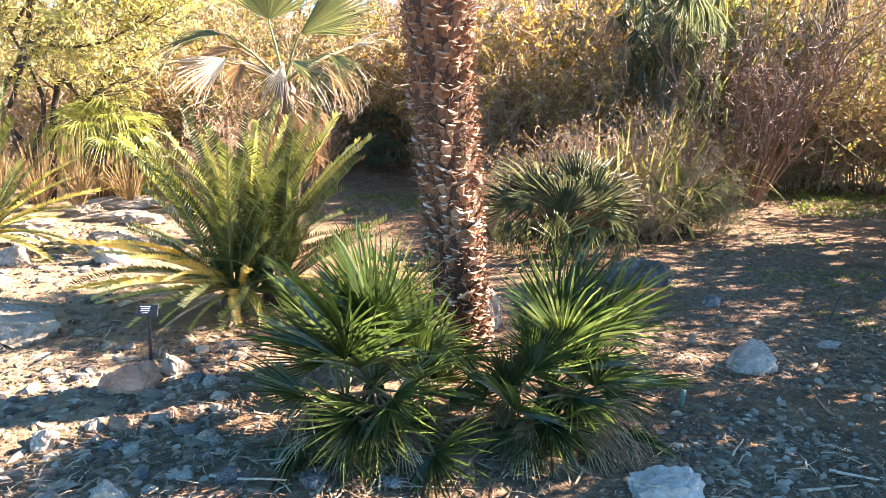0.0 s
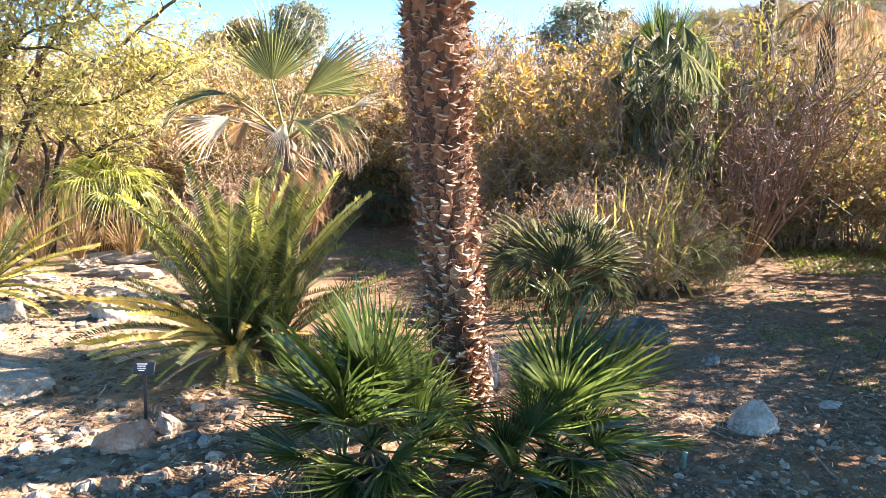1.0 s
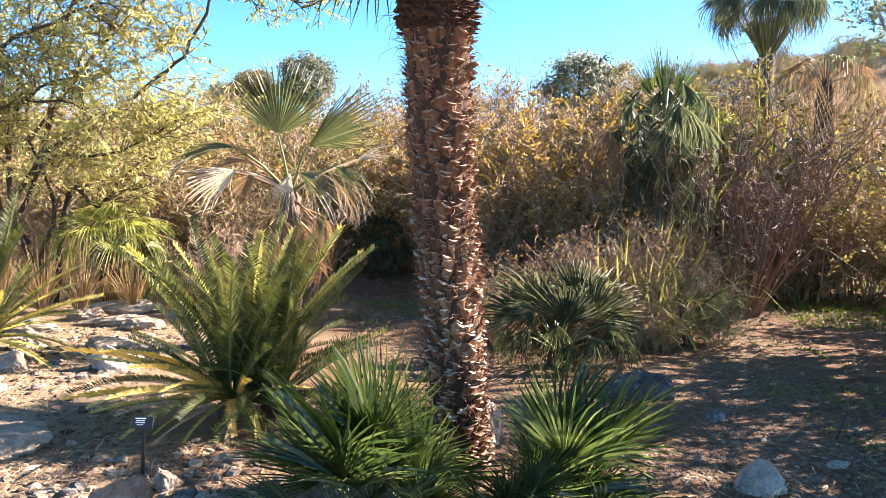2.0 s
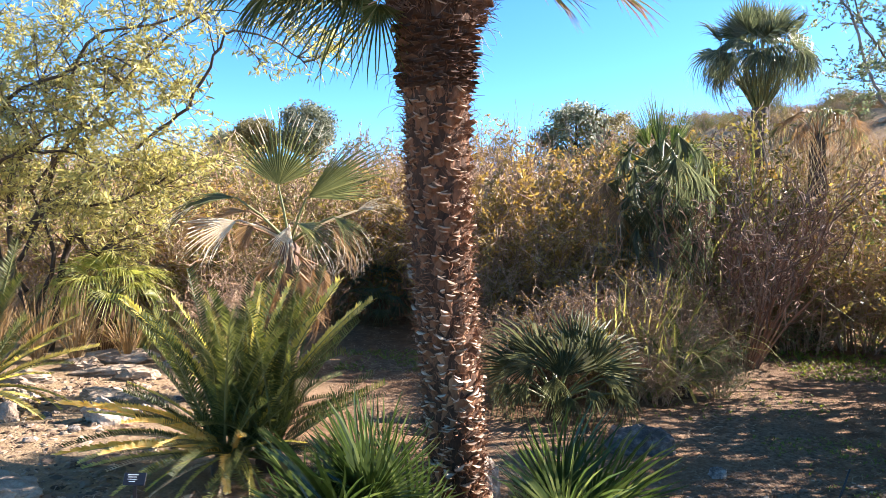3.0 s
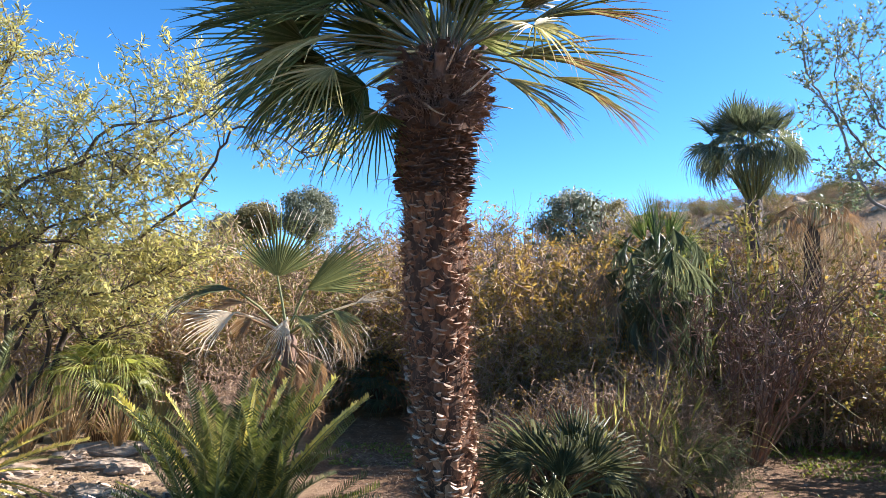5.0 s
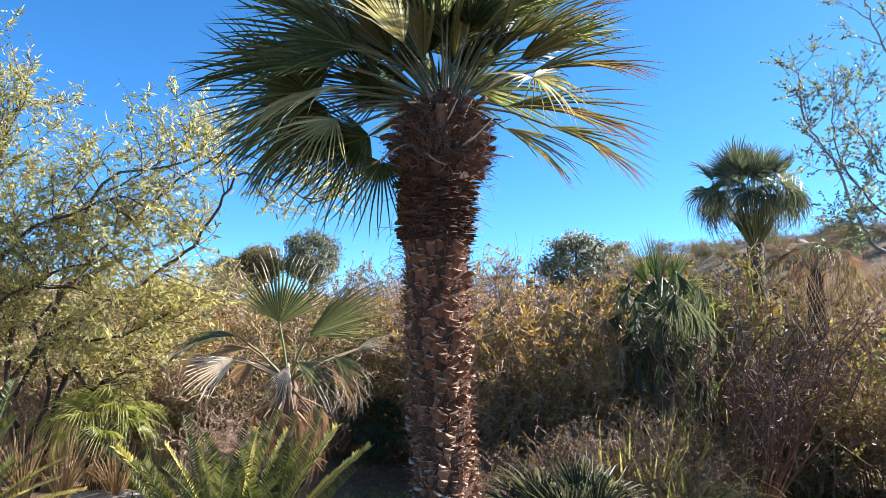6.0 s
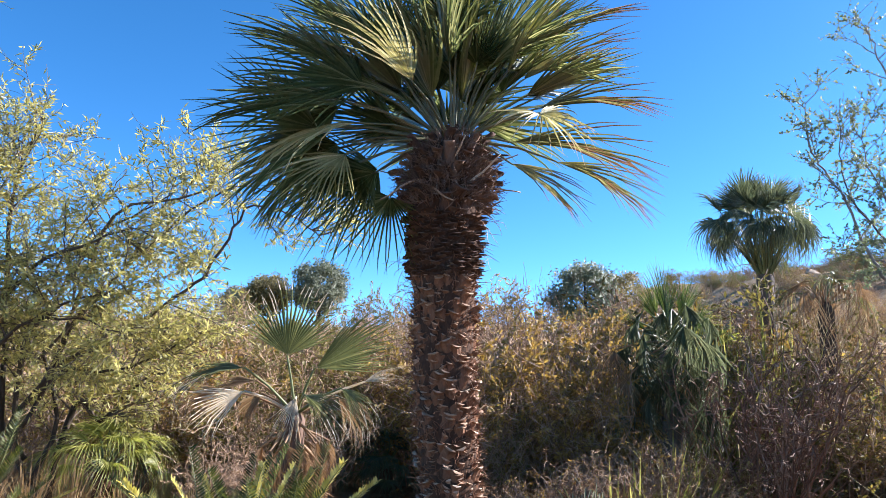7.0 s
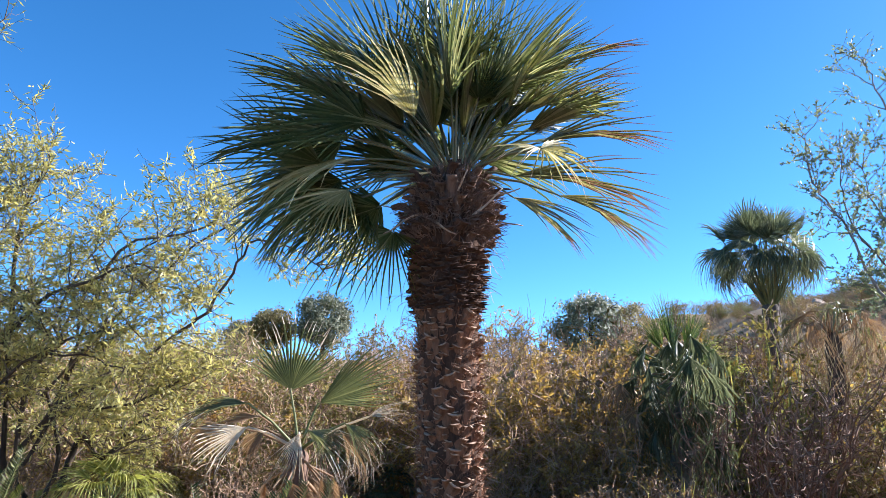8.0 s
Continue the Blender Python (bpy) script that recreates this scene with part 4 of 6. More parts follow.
# young palm with a few green leaves above pale dry ones
WASH_GREEN = Fans(61, 1, [OLIVE_FAN, BLEACHED], n=26, spread=128, split=0.40, droop=0.0, tip=0.15, cup=0.10, fold=0.7, width=0.013, **FREE)
WASH_SLANT = Fans(66, 1, [OLIVE_FAN, OLIVE_FAN], n=24, spread=74, split=0.48, droop=0.0, tip=0.1, cup=0.10, fold=0.7, width=0.013, **FREE)
WASH_DRY = Fans(62, 4, [BLEACHED, DEAD_LEAF], n=15, spread=62, split=0.24, droop=0.1, tip=0.45, cup=0.15, point=2.6, width=0.014, stalk_mat=BLEACHED, **FREE)
WASH_BROWN = Fans(63, 4, [DEAD_BROWN, DEAD_BROWN], stalk=0.42, arch=0.04, n=18, radius=0.62, spread=80, split=0.26, droop=0.4, tip=0.8, cup=0.4, hang=35, width=0.014, stalk_mat=DEAD_BROWN)
WASH_DUSTY = Fans(64, 3, [OLIVE_FAN, BLEACHED], n=22, spread=80, split=0.3, droop=0.15, tip=0.5, cup=0.25, point=2.4, width=0.013, **FREE)
WASH_SERE = Fans(65, 3, [DEAD_BROWN, DEAD_LEAF], n=22, spread=70, split=0.4, droop=0.2, tip=0.6, cup=0.3, width=0.012, stalk_mat=DEAD_BROWN, **FREE)
young = palm(-1.56, 7.05, 1.55, 6, "young fan palm with green upper leaves and sun-bleached lower ones", WASH_GREEN, 0, 80, 60, 0.10, BOOT_DARK, WASH_BROWN, 20, dead_el=(-72, -22))
foot = young.matrix_basis.translation
for hx, hy, hz, tx, ty, tz, kind, fx, fy, fz, note in (
    (-1.68, 7.05, 2.10, -1.62, 7.05, 2.92, WASH_GREEN, 0.0, -1.0, 0.1, ""),
    (-1.38, 6.95, 1.98, -0.44, 6.95, 2.40, WASH_SLANT, 0.1, -1.0, 0.5, ""),
    (-2.04, 6.85, 1.97, -3.00, 6.75, 1.91, WASH_DUSTY, 0.2, -0.3, 0.9, "dusty green fan leaf with dry tips"),
    (-1.98, 6.70, 1.75, -2.75, 6.55, 1.42, WASH_DRY, 0.4, -0.8, 0.4, "bleached dry fan leaf"),
    (-1.49, 6.70, 1.71, -1.60, 6.45, 1.20, WASH_DRY, 0.4, -0.8, 0.5, "bleached dry fan leaf"),
    (-1.41, 6.70, 1.73, -0.86, 6.50, 1.49, WASH_DUSTY, 0.3, -0.7, 0.6, "dusty green fan leaf with dry tips"),
    (-0.87, 6.85, 1.86, -0.38, 6.80, 1.99, WASH_DRY, 0.3, -0.6, 0.8, "bleached dry fan leaf"),
    (-1.07, 6.75, 1.80, -0.60, 6.60, 1.48, WASH_DUSTY, 0.5, -0.6, 0.6, "dusty green fan leaf with dry tips"),
    (-2.31, 7.05, 1.76, -2.91, 7.05, 1.50, WASH_SERE, -0.3, -0.6, 0.6, "brown dead hanging leaf"),
    (-1.88, 6.95, 1.73, -2.22, 6.90, 1.30, WASH_SERE, -0.3, -0.8, 0.4, "brown dead hanging leaf"),
    (-2.00, 7.15, 1.85, -2.75, 7.20, 1.72, WASH_SERE, 0.0, -0.5, 0.9, "brown dead hanging leaf"),
    (-1.15, 7.10, 1.70, -0.70, 7.10, 1.25, WASH_SERE, 0.3, -0.7, 0.5, "brown dead hanging leaf"),
):
    set_fan(kind, young, (0, 0, 1.53), Vector((hx, hy, hz)) - foot, Vector((tx, ty, tz)) - foot, (fx, fy, fz), note)

# yellow-green fan palm in the sun
LIME_FANS = Fans(71, 4, [LIME_GREEN, LIME_GREEN], stalk=0.5, arch=0.05, n=26, radius=0.62, spread=160, split=0.35, droop=0.3, tip=0.9, cup=0.3, hang=20, width=0.013)
palm(-4.55, 9.4, 0.65, 8, "yellow-green fan palm with drooping leaf tips", LIME_FANS, 18, 80, 0, 0.12, FIBRE, WASH_BROWN, 5)

# dark palm at the end of the path
DARK_FANS = Fans(72, 4, [DARK_GREEN, DARK_GREEN], stalk=0.5, arch=0.05, n=24, radius=0.55, spread=150, split=0.3, droop=0.35, tip=0.6, cup=0.3, hang=25, width=0.014)
palm(-1.15, 12.3, 0.45, 9, "dark green bushy palm at the end of the path", DARK_FANS, 30, 85, -25, 0.15, FIBRE)

# shaded palm behind the dry shrub
SHADE_FANS = Fans(81, 4, [OLIVE_FAN, DEAD_LEAF], stalk=0.42, arch=0.05, n=26, radius=0.8, spread=110, split=0.34, droop=0.25, tip=1.0, cup=0.35, hang=35, width=0.018)
shaded = palm(2.97, 9.6, 2.45, 10, "fan palm with hanging blue-green leaves and a skirt of dead ones", SHADE_FANS, 0, 60, 20, 0.14, GREY_BARK, WASH_BROWN, 12, dead_el=(-88, -55))
SHADE_HANG = Fans(84, 5, [BLUE_GREEN, BLUE_GREEN], n=22, spread=88, split=0.30, droop=0.22, tip=0.75, cup=0.35, fold=1.0, width=0.014, point=2.2, **FREE)
SHADE_DRY = Fans(87, 3, [BLUE_GREEN, BLEACHED], n=20, spread=80, split=0.30, droop=0.25, tip=0.9, cup=0.35, fold=1.0, width=0.014, point=2.2, **FREE)
SHADE_SPIRE = Fans(85, 3, [FAN_GREEN, OLIVE_FAN], n=20, spread=56, split=0.34, droop=0.0, tip=0.1, cup=0.3, width=0.014, point=2.4, **FREE)
SHADE_BROWN = Fans(88, 2, [DEAD_BROWN, DEAD_BROWN], n=24, spread=110, split=0.34, droop=0.3, tip=0.9, cup=0.3, width=0.012, stalk_mat=DEAD_BROWN, **FREE)
_r = random.Random(86)
head = Vector((0, 0, 2.62 - shaded.matrix_basis.translation.z))
for k in range(38):
    az = radians(137.508 * k + 20)
    out = Vector((math.sin(az), math.cos(az), 0))
    hub = head + out * _r.uniform(0.30, 0.62) + Vector((0, 0, 0.42 - 1.45 * k / 38))
    tip = hub + out * _r.uniform(0.10, 0.30) + Vector((0, 0, -_r.uniform(0.62, 0.95)))
    set_fan(SHADE_DRY if k % 6 == 1 else SHADE_HANG, shaded, head - Vector((0, 0, 0.5 * k / 38)), hub, tip, out * 0.8 + Vector((_r.gauss(0, 0.4), _r.gauss(0, 0.4), 0.6)))
for hx, hy, hz, tx, ty, tz, fx in ((-0.08, -0.15, 0.15, -0.06, -0.20, 0.98, 0.4), (-0.15, 0.05, 0.25, -0.42, 0.0, 0.85, 0.2), (0.15, 0.05, 0.2, 0.40, 0.05, 0.82, -0.4), (-0.05, 0.1, 0.3, -0.20, 0.15, 1.05, 0.3), (0.10, -0.12, 0.2, 0.26, -0.25, 0.86, 0.6), (-0.22, -0.12, 0.2, -0.60, -0.2, 0.60, 0.3), (0.30, 0.0, 0.0, 0.62, -0.1, 0.55, 0.5), (-0.30, 0.1, 0.05, -0.72, 0.1, 0.35, 0.2)):
    set_fan(SHADE_SPIRE, shaded, head, head + Vector((hx, hy, hz)), head + Vector((tx, ty, tz)), (fx, -1.0, 0.2), "upright bright green fan leaf")
for hx, hz, tx, tz in ((-0.80, -0.25, -1.02, -0.75), (-0.62, -0.60, -0.80, -1.15), (0.45, -0.5, 0.6, -1.1)):
    set_fan(SHADE_BROWN, shaded, head - Vector((0, 0, 0.1)), head + Vector((hx, -0.15, hz)), head + Vector((tx, -0.25, tz)), (hx, -0.8, 0.4), "brown dead hanging leaf")

# tall palm on the rise
TALL_FANS = Fans(91, 5, [BLUE_GREEN, BLUE_GREEN], n=26, spread=150, split=0.42, droop=0.06, tip=0.5, cup=0.2, width=0.012, **FREE)
TALL_HANG = Fans(94, 5, [BLUE_GREEN, OLIVE_FAN], n=26, spread=150, split=0.40, droop=0.3, tip=1.1, cup=0.2, width=0.012, **FREE)
tall = palm(5.90, 13.2, 4.18, 11, "tall dark fan palm with long leaf stalks on the rise", TALL_FANS, 0, 90, 60, 0.15, TREE_BARK)
_r = random.Random(95)
fork = Vector((0, 0, 4.08 - tall.matrix_basis.translation.z))
for k in range(58):
    az, el = radians(137.508 * k), radians(86 - 108 * (k / 58) ** 0.8)
    d = Vector((math.sin(az) * math.cos(el), math.cos(az) * math.cos(el), math.sin(el)))
    hub = fork + Vector((-0.06, 0, 0.90)) + Vector((d.x * _r.uniform(0.55, 0.85), d.y * _r.uniform(0.5, 0.8), d.z * _r.uniform(0.35, 0.62)))
    hangs = el < radians(34)
    way = (d * 0.8 + Vector((_r.gauss(0, 0.15), _r.gauss(0, 0.15), -0.42 if hangs else 0.25))).normalized()
    set_fan(TALL_HANG if hangs else TALL_FANS, tall, fork + Vector((d.x * 0.10, d.y * 0.10, -0.05)), hub, hub + way * (_r.uniform(0.62, 0.82) if hangs else _r.uniform(0.55, 0.72)), (_r.gauss(0, 0.5), -0.5 + _r.gauss(0, 0.5), 0.9 if hangs else 0.3))
second = Build()
second.tube([(0.28, 0.3, 1.2), (0.25, 0.25, fork.z - 0.2), (0.22, 0.2, fork.z + 0.7)], [0.06, 0.05, 0.045], 8, 0, True)
part("trunk", second.mesh("trunk", [TREE_BARK], True), tall, label="thin second trunk inside the crown")

# palm with brown drooping leaves
palm(5.85, 11.0, 3.28, 13, "fan palm with drooping brown leaves", SHADE_FANS, 4, 60, 10, 0.12, TREE_BARK, Fans(92, 3, [DEAD_BROWN, DEAD_LEAF], stalk=0.55, arch=0.2, n=13, radius=0.95, spread=62, split=0.16, droop=0.5, tip=1.4, cup=0.3, hang=48, width=0.012, stalk_mat=DEAD_BROWN, point=2.2), 17, dead_el=(0, 60))
# second green crown behind the shaded palm
palm(3.95, 11.6, 2.15, 15, "fan palm with upright yellow-green leaves", Fans(93, 3, [LIME_GREEN, DEAD_LEAF], stalk=0.6, arch=0.05, n=26, radius=0.8, spread=90, split=0.4, droop=0.2, tip=0.8, cup=0.35, hang=15, width=0.016), 10, 88, 40, 0.15, GREY_BARK, WASH_BROWN, 6)

# ---------------------------------------------------------------- dry shrub of bare stems
TWIGGY = dict(levels=[(7, 0.65, 0.18, 0.16, 0.42), (3, 0.26, 0.65, -0.04, 0.7)], leaves=1, size=0.08, width=0.010, droop=0.5, curl=0.08, rise=0.0, leaf_from=1, thin=0.6, least=0.0058)


def dry_shrub(name, x, y, seed, height, spread_r, stems, label, wood_mat, leaf_mat, settings, lean=0.5, stem_r=0.014, group="", category="shrub", rz=0):
    w, lv = shrub_meshes(seed, height, spread_r, stems, settings, stem_r, lean)
    ob = thing(name, label, category, pose(x, y, land(x, y), 0, 0, rz), group)
    part("brushwood", w.mesh("brushwood", [wood_mat]), ob, kind="stuff")
    if lv.f:
        part("foliage", lv.mesh("foliage", [leaf_mat]), ob, kind="stuff")
    return ob


dry_shrub("dry_shrub", 3.80, 8.85, 5, 2.5, 0.22, 30, "bare brown many-stemmed shrub with curled dry twigs", DRY_STEM, DRY_STEM, TWIGGY, 0.46, 0.018)

# tall bare wands standing out of the brush on the slope
WANDS = dict(levels=[(5, 0.9, 0.07, 0.5, 0.35), (3, 0.4, 0.12, 0.3, 0.4)], leaves=1, size=0.05, width=0.008, droop=0.0, curl=0.04, leaf_from=1, thin=0.6, least=0.004)
for k, (x, y, h) in enumerate(((1.9, 17.5, 3.6), (3.0, 21.0, 4.2), (-1.4, 18.0, 3.0), (5.4, 19.5, 3.4), (8.2, 22.0, 3.6), (-5.6, 21.0, 3.0))):
    dry_shrub("bare_shrub", x, y, 30 + k, h, 0.4, 12, "tall bare grey wands rising above the brush", TWIG_GREY, TWIG_GREY, WANDS, 0.2, 0.016, "bare shrubs")

# ---------------------------------------------------------------- brush
BRUSH = dict(levels=[(8, 0.55, 0.16, 0.12, 0.6), (4, 0.25, 0.25, 0.05, 0.7)], leaves=9, size=0.074, width=0.0135, droop=0.1, curl=0.10, leaf_from=1, thin=0.5, least=0.0045)
SPARSE = dict(BRUSH, leaves=3, size=0.055, width=0.012, leaf_from=0, least=0.0055)
KINDS = []
for seed, settings, wood_mat, leaf_mat, label in (
    (1, BRUSH, TWIG_BROWN, OCHRE_LEAF, "dry shrub with ochre yellow leaves"),
    (2, BRUSH, TWIG_BROWN, OLIVE_LEAF, "dry shrub with olive leaves"),
    (3, SPARSE, TWIG_BROWN, DEAD_BROWN, "brown leafless brush on the slope"),
    (4, SPARSE, TWIG_GREY, OCHRE_LEAF, "pale twiggy brush with a few yellow leaves"),
    (5, BRUSH, TWIG_BROWN, BUSH_GREEN, "green leafy shrub beside the brush"),
    (6, SPARSE, TWIG_BROWN, OLIVE_LEAF, "brown brush with a few olive leaves"),
):
    w, lv = shrub_meshes(100 + seed, 2.0, 0.35, 26, settings, 0.012, 0.55)
    KINDS.append((w.mesh("brushwood", [wood_mat]), lv.mesh("foliage", [leaf_mat]), label))


def brush(kind, x, y, s=1.0, sz=1.0, rz=0.0):
    wood, leaf, label = KINDS[kind]
    ob = thing("shrub", label, "shrub", Matrix.Translation((x, y, land(x, y) - 0.02)) @ Matrix.Rotation(radians(rz), 4, "Z") @ Matrix.Diagonal((s, s, s * sz, 1)), "brush on the slope")
    part("brushwood", wood, ob, kind="stuff")
    part("foliage", leaf, ob, kind="stuff")
    return ob


_r = random.Random(77)
# low undergrowth along the edge of the clearing
for x, y, k, s in ((0.55, 6.75, 2, 0.36), (2.9, 7.2, 4, 0.26), (2.15, 6.85, 5, 0.3), (2.75, 7.6, 4, 0.34), (1.45, 7.0, 5, 0.38), (1.9, 7.0, 2, 0.34), (0.45, 7.3, 5, 0.32), (2.1, 7.6, 5, 0.45), (2.75, 7.75, 2, 0.42), (2.95, 8.6, 5, 0.45), (1.2, 7.6, 3, 0.5), (3.4, 9.2, 1, 0.5), (6.5, 9.4, 4, 0.5)):
    brush(k, x, y, s, 1.0, _r.uniform(0, 360))
# brown brush right behind the tall palm
# the shrubs at (6.7, 8.4) and (7.3, 8.9) are unseen, added to cast shade
for x, y, k, s, sz in ((0.75, 7.6, 2, 0.40, 1.0), (0.5, 9.2, 2, 0.2, 1.0), (1.25, 8.3, 3, 0.36, 1.0), (1.8, 7.9, 2, 0.6, 1.0), (1.0, 10.4, 5, 0.9, 1.1), (0.4, 10.8, 2, 0.65, 1.0), (1.8, 10.4, 0, 1.05, 1.1), (2.2, 8.6, 3, 0.6, 1.1), (2.75, 8.9, 5, 0.5, 1.0), (3.2, 9.0, 2, 0.5, 1.0), (0.6, 11.0, 0, 1.2, 1.1), (1.9, 11.4, 0, 1.25, 1.1),
                       (2.6, 8.1, 5, 0.5, 1.0), (5.35, 10.2, 1, 1.0, 1.0), (6.0, 10.1, 3, 0.95, 1.0), (5.0, 10.0, 4, 0.5, 1.0), (6.5, 10.2, 5, 0.95, 1.0), (5.0, 11.5, 1, 0.9, 1.0), (5.9, 11.6, 0, 0.8, 1.0), (6.8, 11.9, 1, 0.7, 1.0), (4.4, 11.7, 1, 1.25, 1.0), (7.3, 10.8, 4, 0.85, 1.0), (6.7, 8.4, 4, 0.55, 1.0), (7.3, 8.9, 1, 0.7, 1.0), (2.75, 12.6, 3, 1.3, 1.1), (3.7, 12.7, 0, 1.45, 1.1), (3.4, 11.4, 5, 1.1, 1.1), (5.25, 12.2, 1, 1.65, 1.05), (6.25, 12.3, 5, 1.6, 1.05), (5.75, 12.0, 3, 1.5, 1.1), (5.5, 11.7, 5, 1.0, 1.0), (6.5, 11.7, 1, 0.8, 1.0), (4.5, 12.5, 0, 1.35, 1.0),
                       (-2.9, 10.6, 1, 1.0, 1.0), (-3.6, 11.6, 0, 1.1, 1.0), (-2.2, 9.9, 2, 0.7, 1.0), (-0.1, 12.4, 0, 1.2, 1.1), (-2.2, 12.6, 1, 1.2, 1.1), (-5.6, 11.4, 1, 1.1, 1.0), (-6.6, 10.8, 3, 1.0, 1.0), (-7.8, 11.8, 1, 1.2, 1.1), (-5.2, 13.2, 0, 1.2, 1.1), (-2.75, 8.7, 2, 0.55, 1.0)):
    brush(k, x, y, s, sz, _r.uniform(0, 360))
# the slope behind
for row, (y, step, lo, hi) in enumerate(((14.0, 1.35, -13, 13), (16.5, 1.6, -15, 16), (19.5, 1.9, -18, 20), (24, 2.3, -22, 25), (30, 3.0, -26, 30), (38, 3.8, -32, 36))):
    x = lo
    while x < hi:
        px, py = x + _r.uniform(-0.5, 0.5) * step, y + _r.uniform(-1.0, 1.0) * (1 + row * 0.4)
        k = _r.choice((0, 0, 1, 2, 3, 5, 2)) if px > -2 else _r.choice((0, 1, 1, 1, 5, 4))
        size = _r.uniform(1.0, 1.5) * (1 + 0.12 * row)
        if px > 0.30 * py and row > 1:
            size *= 0.55
        elif px < -0.03 * py and row > 1:
            size *= 0.85
        brush(k, px, py, size, _r.uniform(0.85, 1.1), _r.uniform(0, 360))
        x += step * _r.uniform(0.75, 1.2)

# ---------------------------------------------------------------- trees


def tree(name, label, place, limbs, settings, seed, bark_mat, leaf_mat, r0=0.05, group=""):
    """A tree from its main limbs (world points); twigs and leaves grow from those."""
    rng = random.Random(seed)
    ob = thing(name, label, "tree", pose(*place), group)
    inv = Vector(place)
    crown, twigs = Build(), Build()
    for pts, r, *few in limbs:
        pts = [Vector(p) - inv for p in pts]
        fine = []
        for i in range(len(pts) - 1):
            a, b, c, d = pts[max(i - 1, 0)], pts[i], pts[i + 1], pts[min(i + 2, len(pts) - 1)]
            for k in range(4):
                u = k / 4
                fine.append(0.5 * ((2 * b) + (c - a) * u + (2 * a - 5 * b + 4 * c - d) * u * u + (3 * b - a - 3 * c + d) * u ** 3))
        fine.append(pts[-1])
        fine = [p + Vector((rng.gauss(0, 0.012), rng.gauss(0, 0.012), rng.gauss(0, 0.012))) for p in fine]
        limb = Build()
        n = len(fine)
        limb.tube(fine, [max(0.004, r * (1 - 0.85 * k / n)) for k in range(n)], 7)
        part("limb", limb.mesh("limb", [bark_mat], True), ob)
        (count, *first), *others = settings["levels"]
        branch_out(rng, twigs, crown, fine, r * 0.6, 0, dict(settings, levels=[(round(count * few[0]) if few else count, *first), *others]))
    part("twig_work", twigs.mesh("twig_work", [bark_mat]), ob, kind="stuff")
    part("crown", crown.mesh("crown", [leaf_mat]), ob, kind="stuff")
    return ob


